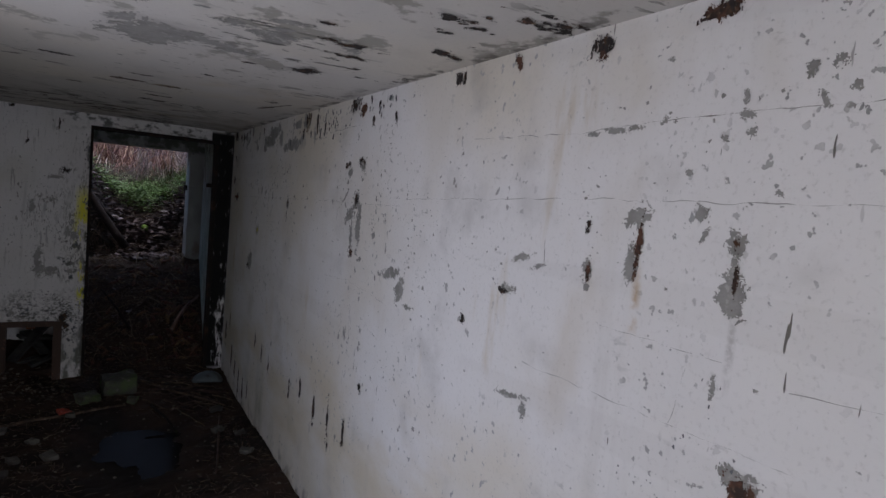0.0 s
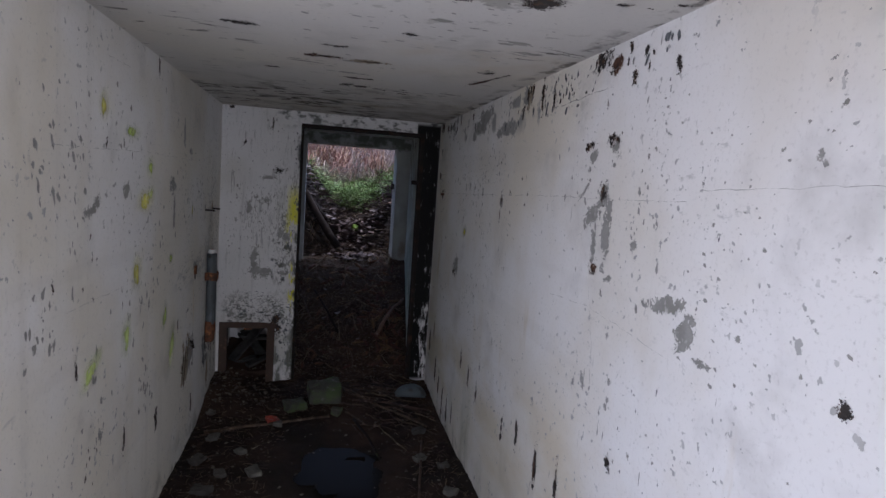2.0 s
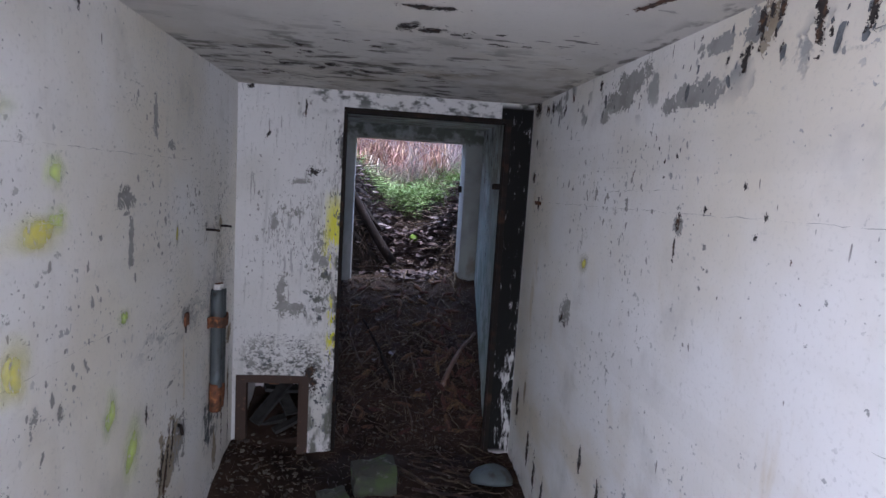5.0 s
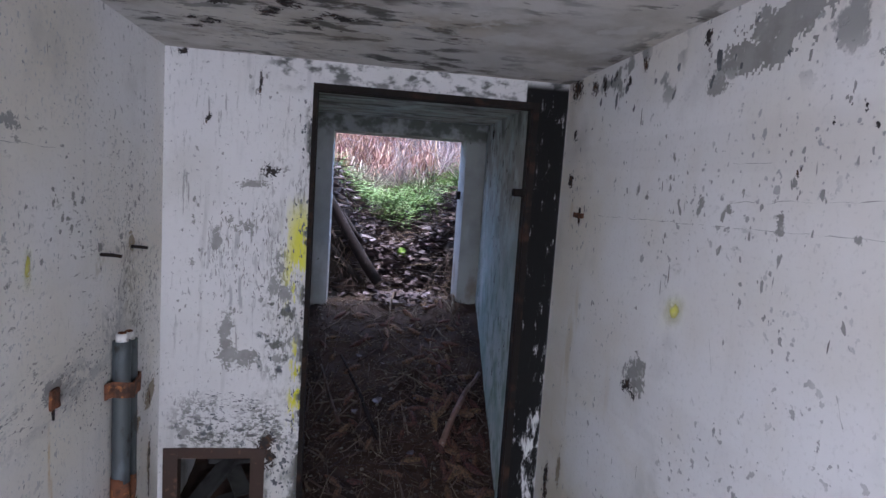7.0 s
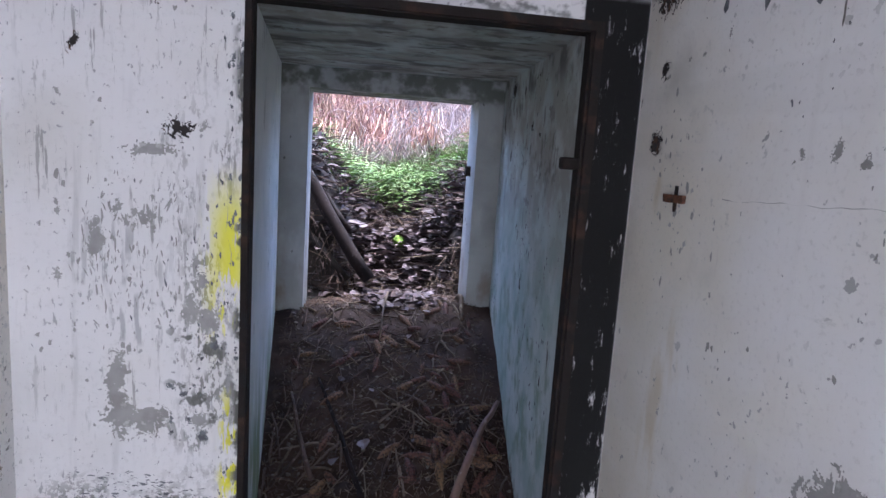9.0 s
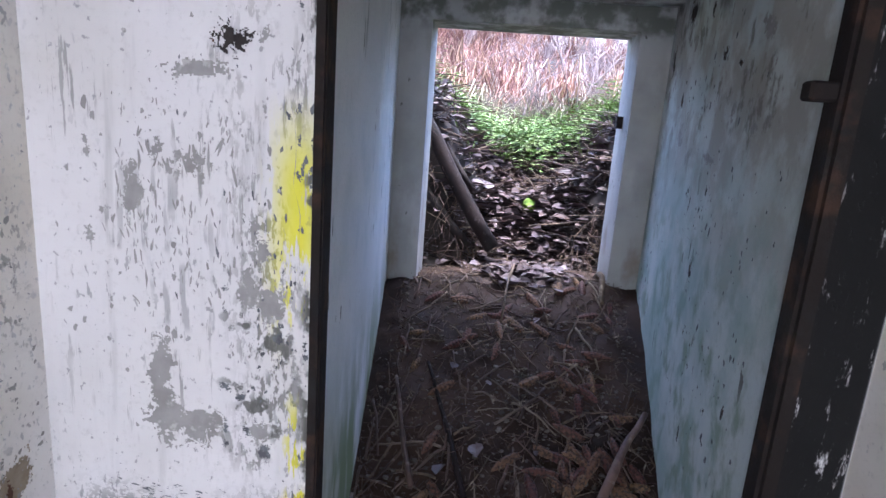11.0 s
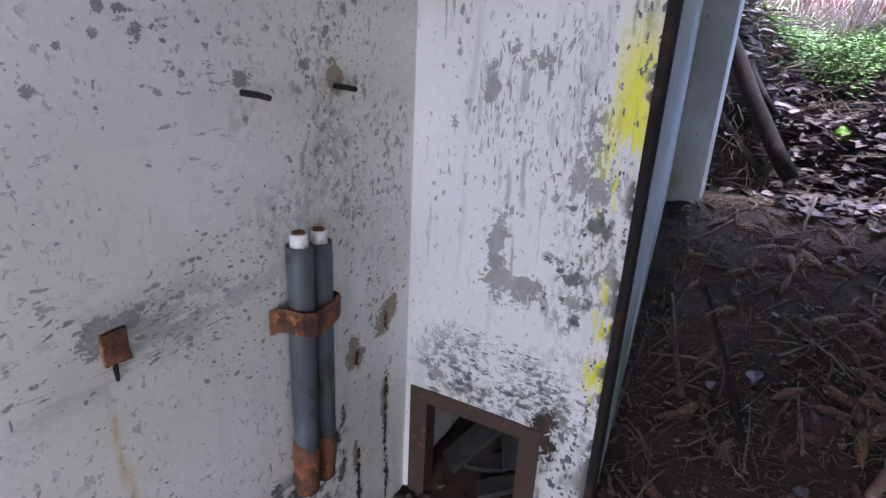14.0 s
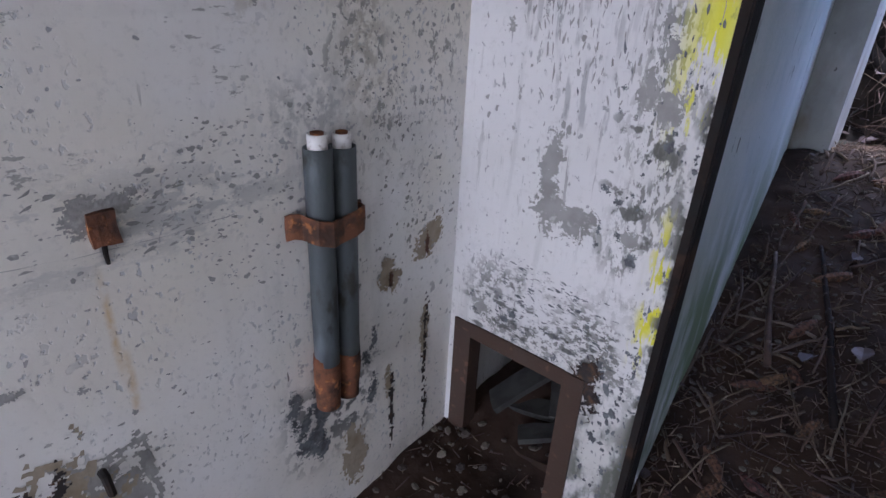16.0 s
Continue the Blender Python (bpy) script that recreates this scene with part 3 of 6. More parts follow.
def floor_height(x, y):
    z = -0.06 + 0.09 * smooth(4.2, 5.4, y)
    z += 0.41 * max(0, min(y, 7.25) - 5.42)
    z += 0.07 * smooth(4.6, 5.4, y) * smooth(-0.1, -0.5, x) * smooth(5.9, 5.4, y)
    z += 0.05 * (x - 0.5) * smooth(5.6, 6.2, y)
    z += 0.035 * (smooth(0.25, -0.5, x) + smooth(0.75, 1.15, x)) * smooth(5.2, 3.8, y)
    bump = noise.noise((x * 2.2, y * 2.2, 0)) * 0.022 + noise.noise((x * 9, y * 9, 3)) * 0.012
    bump += 0.011 * noise.noise((x * 21, y * 21, 6)) + 0.02 * noise.noise((x * 5, y * 5, 8)) * smooth(5.3, 5.8, y)
    hollow = smooth(0.55, 0.1, math.hypot((x - 0.40) / 0.85, (y - 4.15) / 1.35))
    return z + bump * (1 - hollow * 0.8) - 0.035 * hollow - 0.14 * smooth(7.58, 7.72, y)


def ground_height(x, y):
    if BACK - 0.35 < y < 7.5 and -0.9 < x < 1.51:
        return 2.75 + 0.2 * noise.noise((x * 0.4, y * 0.4, 1))
    if BACK - 0.35 < y < 7.5 and -60 < x < 60:
        return -0.08
    if y <= BACK - 0.35:
        return -0.08 + 0.05 * noise.noise((x * 0.5, y * 0.5, 2)) + 2.5 * smooth(6, 18, -y - 6)
    z = 0.76 + 0.34 * smooth(7.6, 8.3, y) + 0.25 * smooth(8.2, 9.2, y) + 0.28 * smooth(9, 12, y)
    z += (2.1 - 0.14 * max(-3, min(4, x))) * smooth(11.2, 21, y) + 1.2 * smooth(20, 34, y) + 3 * smooth(34, 120, y)
    off = abs(x - 0.62)
    z += smooth(0.16, 0.70, off) * (0.72 if x < 0.62 else 0.56) * smooth(7.62, 7.92, y) * (1 - 0.75 * smooth(8.2, 9.6, y))
    z += 1.4 * smooth(1.3, 3.2, off) * smooth(12, 8, y)
    z += (0.35 * noise.noise((x * 0.5, y * 0.5, 0)) + 0.22 * noise.noise((x * 1.3, y * 1.3, 4))) * smooth(10, 14, y)
    z += 0.06 * noise.noise((x * 2.5, y * 2.5, 5)) * smooth(7.6, 8.2, y)
    return z


def grid_sheet(name, xs, ys, height, material, keep=lambda x, y: True):
    verts = [(x, y, height(x, y)) for y in ys for x in xs]
    n = len(xs)
    faces = [(j * n + i, j * n + i + 1, (j + 1) * n + i + 1, (j + 1) * n + i)
             for j in range(len(ys) - 1) for i in range(n - 1)
             if keep((xs[i] + xs[i + 1]) / 2, (ys[j] + ys[j + 1]) / 2)]
    return mesh_object(name, verts, faces, material, smooth=True)


span = lambda a, b, n: [a + (b - a) * i / n for i in range(n + 1)]
floor = tagged(grid_sheet("floor", span(-0.9, 1.5, 96), span(BACK - 0.4, 2.0, 120) + span(2.02, 7.72, 260), floor_height, mat_soil),
               "damp dark soil covering the bunker floor", "floor", kind="structure")
gx = [-300, -120, -60, -30, -16, -9, -6] + span(-4.9, -1.0, 13) + span(-0.8, 2.0, 56) + span(2.2, 5.9, 12) + [7, 10, 17, 30, 60, 120, 300]
gy = [-300, -120, -50, -25, -12, -9, -6.42] + span(-6.3, 7.42, 20) + [7.53] + span(7.58, 10, 60) + span(10.2, 24, 50) + [26, 29, 33, 38, 46, 60, 90, 160, 320]
ground = tagged(grid_sheet("ground", gx, gy, ground_height, mat_ground,
                keep=lambda x, y: not (-0.05 < x < 1.16 and 7.42 < y < 7.57 or -0.55 < x < 1.16 and -6.5 < y < -6.3 or -1.0 < x < -0.8 and SIDE0 - 0.6 < y < SIDE1 + 0.6 or 1.4 < x < 1.6 and EAST0 - 0.6 < y < EAST1 + 0.6)),
                "wooded bank with leaf litter and wet soil", "ground", kind="structure")

# ---- bunker shell ----
bm = bmesh.new()
# the gap from EAST0 to EAST1 is added for the east fill lamp
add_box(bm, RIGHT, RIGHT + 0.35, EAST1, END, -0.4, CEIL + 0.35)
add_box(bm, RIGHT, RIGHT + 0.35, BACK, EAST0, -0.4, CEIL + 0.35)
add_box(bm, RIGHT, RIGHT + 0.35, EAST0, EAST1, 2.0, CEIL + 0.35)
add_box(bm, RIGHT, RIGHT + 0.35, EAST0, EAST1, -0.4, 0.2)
wall_right = tagged(part("wall_east", bm, mat_right), "white-painted concrete wall with flaking paint and rust spots", "wall", kind="structure")
bm = bmesh.new()
# the gap from SIDE0 to SIDE1 is added for the west fill lamp
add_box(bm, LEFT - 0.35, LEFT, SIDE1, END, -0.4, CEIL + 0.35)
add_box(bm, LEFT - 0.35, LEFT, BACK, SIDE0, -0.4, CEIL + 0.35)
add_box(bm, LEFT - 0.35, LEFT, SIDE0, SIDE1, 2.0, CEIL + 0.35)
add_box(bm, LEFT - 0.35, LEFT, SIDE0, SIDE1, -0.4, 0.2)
wall_left = tagged(part("wall_west", bm, mat_left), "white-painted concrete wall with flaked patches and paint splashes", "wall", kind="structure")
bm = bmesh.new()
add_box(bm, LEFT, RIGHT, BACK, END, CEIL, CEIL + 0.35)
ceiling = tagged(part("ceiling", bm, mat_ceil), "low white concrete ceiling with dark mould and flaking", "ceiling", kind="structure")

NX0, NX1, NZ1, NDEEP = -0.505, -0.095, 0.505, 0.55
bm = bmesh.new()
splay = lambda y: DOOR_L + (SPLAY_L - DOOR_L) * (y - 5.52) / (OUT0 - 5.52)
far_l = LEFT - 0.35
add_prism(bm, [(DOOR_L, END), (DOOR_L, 5.52), (SPLAY_L, OUT0), (far_l, OUT0), (far_l, END)][::-1], NZ1, CEIL + 0.35)
yn = END + NDEEP
add_prism(bm, [(DOOR_L, END), (DOOR_L, 5.52), (splay(yn), yn), (NX1, yn), (NX1, END)][::-1], -0.4, NZ1)
add_box(bm, far_l, NX0, END, yn, -0.4, NZ1)
add_prism(bm, [(splay(yn), yn), (SPLAY_L, OUT0), (far_l, OUT0), (far_l, yn)][::-1], -0.4, NZ1)
add_prism(bm, [(DOOR_R, END), (RIGHT + 0.35, END), (RIGHT + 0.35, OUT0), (SPLAY_R, OUT0), (DOOR_R, 5.52)], -0.4, CEIL + 0.35)
add_prism(bm, [(DOOR_L, END), (DOOR_R, END), (DOOR_R, 5.52), (SPLAY_R, OUT0), (SPLAY_L, OUT0), (DOOR_L, 5.52)],
          [DOOR_T, DOOR_T, DOOR_T, SPLAY_T, SPLAY_T, DOOR_T], CEIL + 0.35)
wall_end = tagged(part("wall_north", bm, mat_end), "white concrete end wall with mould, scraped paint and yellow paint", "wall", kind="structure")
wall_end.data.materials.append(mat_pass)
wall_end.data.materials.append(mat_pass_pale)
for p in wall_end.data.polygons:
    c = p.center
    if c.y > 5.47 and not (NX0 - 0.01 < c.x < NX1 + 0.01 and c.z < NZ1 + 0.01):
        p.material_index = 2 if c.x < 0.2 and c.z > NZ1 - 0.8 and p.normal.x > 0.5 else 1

bm = bmesh.new()
add_box(bm, -1.8, OPEN_L, OUT0, OUT1, -0.4, 2.85)
add_box(bm, OPEN_R, 2.9, OUT0, OUT1, -0.4, 2.85)
add_box(bm, OPEN_L, OPEN_R, OUT0, OUT1, OPEN_T, 2.85)
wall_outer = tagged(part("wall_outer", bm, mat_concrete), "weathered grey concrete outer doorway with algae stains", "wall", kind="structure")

bm = bmesh.new()
# unseen rear end, left open for the added rear lamp
add_box(bm, far_l, LEFT, BACK - 0.3, BACK, -0.4, CEIL + 0.35)
add_box(bm, RIGHT, RIGHT + 0.35, BACK - 0.3, BACK, -0.4, CEIL + 0.35)
add_box(bm, LEFT, RIGHT, BACK - 0.3, BACK, 2.08, CEIL + 0.35)
tagged(part("wall_south", bm, mat_left), "unseen white-painted concrete rear wall with an added doorway", "wall", kind="structure")

# ---- inner doorway: rusted angle-iron frame ----
door_frame = tagged(new("door_frame"), "dark rusted steel angle frame lining the doorway", "door frame")
door_frame.location = (0.5, END, 0)


def angle_iron(name, x0, x1, z0, z1, across):
    bm = bmesh.new()
    if across == "left":
        add_box(bm, x0, x1, END - 0.008, END + 0.004, z0, z1)
        add_box(bm, x0 + 0.006, x1 + 0.002, END + 0.004, END + 0.06, z0, z1)
    elif across == "right":
        add_box(bm, x0, x1, END - 0.008, END + 0.004, z0, z1)
        add_box(bm, x0 - 0.008, x1 - 0.006, END + 0.004, END + 0.05, z0, z1)
    else:
        add_box(bm, x0, x1, END - 0.008, END + 0.004, z0, z1)
        add_box(bm, x0, x1, END + 0.004, END + 0.06, z0 - 0.003, z1 - 0.006)
    roughened(bm, 0.0022, 0.09, 3)
    ob = part(name, bm, mat_rust_dark, door_frame)
    ob.matrix_parent_inverse = Matrix.Translation((-0.5, -END, 0))
    return ob


angle_iron("jamb", DOOR_L - 0.006, DOOR_L + 0.012, -0.05, DOOR_T + 0.004, "left")
angle_iron("jamb", DOOR_R - 0.016, DOOR_R + 0.010, -0.05, DOOR_T + 0.004, "right")
angle_iron("head", DOOR_L + 0.012, DOOR_R - 0.016, DOOR_T - 0.022, DOOR_T + 0.004, "top")
bm = bmesh.new()
add_box(bm, DOOR_R - 0.07, DOOR_R - 0.016, END + 0.01, END + 0.05, 1.665, 1.70)
lug = part("hinge_lug", bevelled(bm, 0.005), mat_rust_dark, door_frame)
lug.matrix_parent_inverse = Matrix.Translation((-0.5, -END, 0))

# ---- wear on the walls: flaked patches, rusted slits, pits painted dark, splashes ----
WALLS = {
    "right": (wall_right, lambda u, v, d: (RIGHT - d, u, v)),
    "left": (wall_left, lambda u, v, d: (LEFT + d, u, v)),
    "end": (wall_end, lambda u, v, d: (u, END - d, v)),
    "ceiling": (ceiling, lambda u, v, d: (u, v, CEIL - d)),
    "passage": (wall_end, lambda u, v, d: (DOOR_R + (SPLAY_R - DOOR_R) * (u - 5.52) / (OUT0 - 5.52) - d, u, v)),
}
SPOTS = {
    "bare_patch": (mat_patch, 0.0012, 0.42), "sandy_patch": (mat_patch_warm, 0.0014, 0.4), "rust_slit": (mat_rust_deep, 0.0030, 0.35),
    "pit": (mat_pit_shade, 0.0024, 0.75), "slit": (mat_pit_shade, 0.0022, 0.55), "dark_flake": (mat_dark_flake, 0.0012, 0.6), "yellow_splash": (mat_yellow, 0.0010, 0.75), "green_splash": (mat_green, 0.0010, 0.75),
    "rust_patch": (mat_rust_deep, 0.0018, 0.5),
}
spot_rng = random.Random(4)


def spot(wall, kind, u, v, w, h, lean=0.0):
    """An irregular thin flake, dark uncut pit or splash on a wall, w by h metres across, leaning by so many degrees."""
    owner, place = WALLS[wall]
    material, proud, jag = SPOTS[kind]
    seed = spot_rng.uniform(0, 100)
    c, s = math.cos(radians(lean)), math.sin(radians(lean))
    cell = max(0.0022, max(w, h) / 42)
    nu, nv = int(0.85 * w / cell) + 2, int(0.85 * h / cell) + 2
    size = 0.5 * (min(w, h) + math.sqrt(w * h))

    def inside(x, y):
        k = 1.0 - math.sqrt((x / w * 2) ** 2 + (y / h * 2) ** 2) * 1.12
        qx, qy = x / size * 1.6 + seed, y / size * 1.6 - seed
        qx, qy = qx + 0.5 * noise.noise((qx * 1.7, qy * 1.7, 5)), qy + 0.5 * noise.noise((qx * 1.7, qy * 1.7, 9))
        return k + jag * (1.7 * noise.noise((qx, qy, seed)) + 1.3 * noise.noise((qx * 2.3, qy * 1.8, 3)) + 1.2 * noise.noise((qx * 5.5, qy * 4.2, 8)) + 0.9 * noise.noise((qx * 12, qy * 10, 1)))

    index, verts, faces = {}, [], []

    def corner(i, j):
        if (i, j) not in index:
            x = i * cell + cell * 0.55 * noise.noise((i * 0.9 + seed, j * 0.9, 1))
            y = j * cell + cell * 0.55 * noise.noise((i * 0.9, j * 0.9 + seed, 7))
            index[(i, j)] = len(verts)
            verts.append(place(u + x * c - y * s, v + x * s + y * c, proud * (1 + 0.4 * noise.noise((i * 0.4, j * 0.4, seed)))))
        return index[(i, j)]

    for i in range(-nu, nu):
        for j in range(-nv, nv):
            if inside((i + 0.5) * cell, (j + 0.5) * cell) > 0:
                faces.append((corner(i, j), corner(i + 1, j), corner(i + 1, j + 1), corner(i, j + 1)))
    return mesh_object(kind, verts, faces, material, owner) if faces else None


def splash(wall, kind, u, v, w, h, lean=0.0):
    """A soft sprayed blot of paint: its dose thins out towards the rim."""
    owner, place = WALLS[wall]
    material, proud, _ = SPOTS[kind]
    seed = spot_rng.uniform(0, 100)
    c, s = math.cos(radians(lean)), math.sin(radians(lean))
    n, verts, faces, dose = 18, [], [], []
    for i in range(n + 1):
        for j in range(n + 1):
            a, b = 2 * i / n - 1, 2 * j / n - 1
            x, y = a * w * 1.1, b * h * 1.1
            k = math.hypot(a, b) + 0.28 * noise.noise((a * 1.8 + seed, b * 1.8, 4))
            t = min(1, max(0, (0.97 - k) / 0.9))
            dose.append(0.8 * t ** 1.3)
            verts.append(place(u + x * c - y * s, v + x * s + y * c, proud + 0.0008))
    for i in range(n):
        for j in range(n):
            q = i * (n + 1) + j
            if max(dose[q], dose[q + 1], dose[q + n + 1], dose[q + n + 2]) > 0:
                faces.append((q, q + 1, q + n + 2, q + n + 1))
    ob = mesh_object(kind, verts, faces, material, owner)
    ob.data.attributes.new("dose", "FLOAT", "POINT").data.foreach_set("value", dose)
    return ob


def crack(wall, width, *points):
    """A thin wavering crack or scratch along points of a wall."""
    owner, place = WALLS[wall]
    verts, faces = [], []
    for (u0, v0), (u1, v1) in zip(points, points[1:]):
        length = math.hypot(u1 - u0, v1 - v0)
        n = max(4, int(length / 0.02))
        du, dv = (u1 - u0) / length, (v1 - v0) / length
        for i in range(n + (points[-1] == (u1, v1))):
            t = i / n
            u, v = u0 + (u1 - u0) * t, v0 + (v1 - v0) * t
            o = 0.006 * noise.noise((u * 14, v * 14, 2)) + 0.003 * noise.noise((u * 60, v * 60, 4))
            w = 0.7 * width * max(0.03, 0.35 + 1.3 * noise.noise((u * 25, v * 25, 8)))
            verts += [place(u - dv * (o - w), v + du * (o - w), 0.0008), place(u - dv * (o + w), v + du * (o + w), 0.0008)]
    faces = [(i, i + 1, i + 3, i + 2) for i in range(0, len(verts) - 2, 2)]
    return mesh_object("crack", verts, faces, mat_crack, owner)


R = lambda *a: spot("right", *a)
L = lambda *a: spot("left", *a)
E_ = lambda *a: spot("end", *a)
C = lambda *a: spot("ceiling", *a)
# east wall, near the start
R("bare_patch", 0.885, 1.705, 0.075, 0.06); R("bare_patch", 0.90, 1.60, 0.035, 0.10); R("rust_slit", 0.882, 1.63, 0.016, 0.16, 4)
R("bare_patch", 1.034, 1.555, 0.036, 0.065); R("rust_slit", 1.030, 1.553, 0.016, 0.05); R("slit", 1.045, 1.671, 0.016, 0.034)
R("bare_patch", 0.649, 1.665, 0.038, 0.05); R("bare_patch", 0.642, 1.565, 0.062, 0.09); R("bare_patch", 0.646, 1.615, 0.025, 0.07)
R("rust_slit", 0.641, 1.59, 0.011, 0.075); R("pit", 0.647, 1.665, 0.010, 0.02)
R("pit", 1.362, 1.452, 0.045, 0.022); R("bare_patch", 1.35, 1.46, 0.07, 0.03); R("slit", 1.576, 1.324, 0.026, 0.04)
R("bare_patch", 2.16, 1.385, 0.20, 0.05, -8); R("bare_patch", 2.05, 1.325, 0.07, 0.12, 10); R("bare_patch", 1.97, 1.28, 0.07, 0.02)
R("bare_patch", 2.56, 1.66, 0.07, 0.12, 15); R("bare_patch", 2.515, 1.555, 0.06, 0.21, 4); R("bare_patch", 2.63, 1.60, 0.12, 0.06, -30); R("bare_patch", 2.60, 1.50, 0.035, 0.12)
R("pit", 2.556, 1.69, 0.035, 0.06); R("rust_patch", 2.586, 1.425, 0.05, 0.05); R("bare_patch", 2.70, 1.69, 0.10, 0.015, -40)
R("bare_patch", 2.472, 1.405, 0.05, 0.022, -15); R("bare_patch", 2.512, 1.35, 0.016, 0.03); R("bare_patch", 2.34, 1.53, 0.03, 0.035)
R("pit", 2.674, 1.848, 0.05, 0.024); R("bare_patch", 2.655, 1.81, 0.05, 0.05); R("pit", 2.52, 1.86, 0.06, 0.03); R("bare_patch", 2.50, 1.835, 0.05, 0.06)
R("slit", 3.387, 0.50, 0.035, 0.11); R("slit", 3.178, 0.57, 0.03, 0.13); R("slit", 2.935, 0.555, 0.034, 0.19); R("rust_slit", 2.94, 0.52, 0.02, 0.1)
R("slit", 2.721, 0.56, 0.024, 0.17); R("slit", 2.508, 0.555, 0.03, 0.12); R("slit", 2.356, 0.835, 0.032, 0.05); R("slit", 2.70, 0.42, 0.02, 0.06)
R("pit", 2.66, 2.128, 0.10, 0.07); R("rust_patch", 2.55, 2.10, 0.06, 0.06); R("slit", 3.387, 2.11, 0.03, 0.07); R("rust_patch", 1.396, 2.13, 0.03, 0.05)
R("pit", 1.069, 2.125, 0.06, 0.05); R("rust_patch", 1.05, 2.11, 0.03, 0.05, 30); R("slit", 1.734, 2.13, 0.036, 0.04); R("slit", 1.69, 2.13, 0.02, 0.05)
R("rust_patch", 0.74, 2.13, 0.08, 0.035); R("pit", 0.72, 2.135, 0.03, 0.03)
R("rust_patch", 0.575, 1.20, 0.06, 0.05); R("bare_patch", 0.585, 1.215, 0.09, 0.05)
R("bare_patch", 0.99, 1.905, 0.075, 0.016); R("bare_patch", 0.93, 1.908, 0.05, 0.012); R("bare_patch", 1.06, 1.90, 0.04, 0.012)
R("bare_patch", 0.733, 1.72, 0.03, 0.04); R("bare_patch", 0.72, 1.675, 0.012, 0.05, 20); R("bare_patch", 0.658, 1.915, 0.03, 0.02); R("bare_patch", 0.665, 1.95, 0.012, 0.03)
R("bare_patch", 0.521, 1.93, 0.014, 0.04, -25); R("bare_patch", 1.285, 1.155, 0.13, 0.02, -8); R("bare_patch", 1.23, 1.13, 0.03, 0.04)
R("slit", 2.708, 1.838, 0.04, 0.02); R("slit", 2.532, 1.845, 0.03, 0.02); R("bare_patch", 0.661, 1.371, 0.012, 0.05); R("bare_patch", 0.578, 1.764, 0.02, 0.012)
R("bare_patch", 0.504, 1.995, 0.027, 0.024); R("bare_patch", 0.472, 1.948, 0.018, 0.02); R("bare_patch", 1.30, 1.56, 0.09, 0.02, -15); R("bare_patch", 1.22, 1.545, 0.06, 0.015, -20)
# east wall, further on
R("bare_patch", 3.678, 1.615, 0.06, 0.09); R("pit", 3.675, 1.62, 0.025, 0.05); R("slit", 3.69, 1.54, 0.012, 0.09)
R("pit", 4.634, 1.082, 0.07, 0.05); R("bare_patch", 4.605, 1.15, 0.13, 0.11); R("bare_patch", 3.655, 1.985, 0.30, 0.075, 4); R("bare_patch", 3.80, 1.97, 0.10, 0.05)
R("bare_patch", 4.191, 2.03, 0.30, 0.07, 8); R("bare_patch", 4.10, 2.09, 0.24, 0.09); R("bare_patch", 4.33, 1.985, 0.10, 0.05); R("bare_patch", 3.40, 2.115, 0.10, 0.09)
R("slit", 3.196, 2.10, 0.03, 0.13); R("sandy_patch", 3.36, 2.11, 0.06, 0.12); R("bare_patch", 3.56, 2.105, 0.22, 0.05); R("slit", 4.392, 2.12, 0.03, 0.06); R("slit", 4.734, 2.115, 0.03, 0.05)
R("slit", 5.142, 2.11, 0.05, 0.09, 12); R("pit", 5.33, 2.12, 0.12, 0.07); R("slit", 5.05, 2.10, 0.03, 0.08, -14)
R("slit", 4.267, 0.575, 0.036, 0.10); R("slit", 4.07, 0.535, 0.03, 0.14); R("slit", 3.877, 0.495, 0.03, 0.10); R("slit", 5.026, 0.30, 0.04, 0.22)
R("slit", 4.726, 0.13, 0.04, 0.20); R("slit", 4.57, 0.10, 0.04, 0.19); R("slit", 5.304, 0.42, 0.05, 0.19); R("sandy_patch", 5.163, 0.55, 0.05, 0.15)
R("slit", 4.88, 0.20, 0.035, 0.17); R("slit", 4.42, 0.15, 0.03, 0.14); R("slit", 5.32, 1.75, 0.05, 0.05); R("slit", 5.31, 1.93, 0.04, 0.04)
R("bare_patch", 4.35, 1.685, 0.03, 0.05); R("bare_patch", 4.229, 1.675, 0.03, 0.03); R("bare_patch", 3.851, 1.642, 0.03, 0.018); R("bare_patch", 4.05, 1.66, 0.03, 0.05)
splash("right", "yellow_splash", 4.423, 1.387, 0.06, 0.045, -30)
# west wall
splash("left", "green_splash", 3.314, 1.797, 0.11, 0.032); splash("left", "yellow_splash", 3.50, 1.515, 0.15, 0.06); splash("left", "green_splash", 3.58, 1.545, 0.07, 0.04); splash("left", "yellow_splash", 3.393, 1.21, 0.075, 0.095)
splash("left", "green_splash", 3.27, 0.968, 0.07, 0.10, -12); splash("left", "green_splash", 2.897, 0.953, 0.11, 0.05, 25); splash("left", "green_splash", 3.97, 1.20, 0.05, 0.035); splash("left", "yellow_splash", 3.003, 1.867, 0.05, 0.06)
splash("left", "green_splash", 3.868, 0.917, 0.06, 0.09, -15); splash("left", "green_splash", 4.03, 0.73, 0.08, 0.13, -10); splash("left", "green_splash", 3.575, 1.663, 0.055, 0.05); splash("left", "yellow_splash", 4.463, 1.418, 0.02, 0.06)
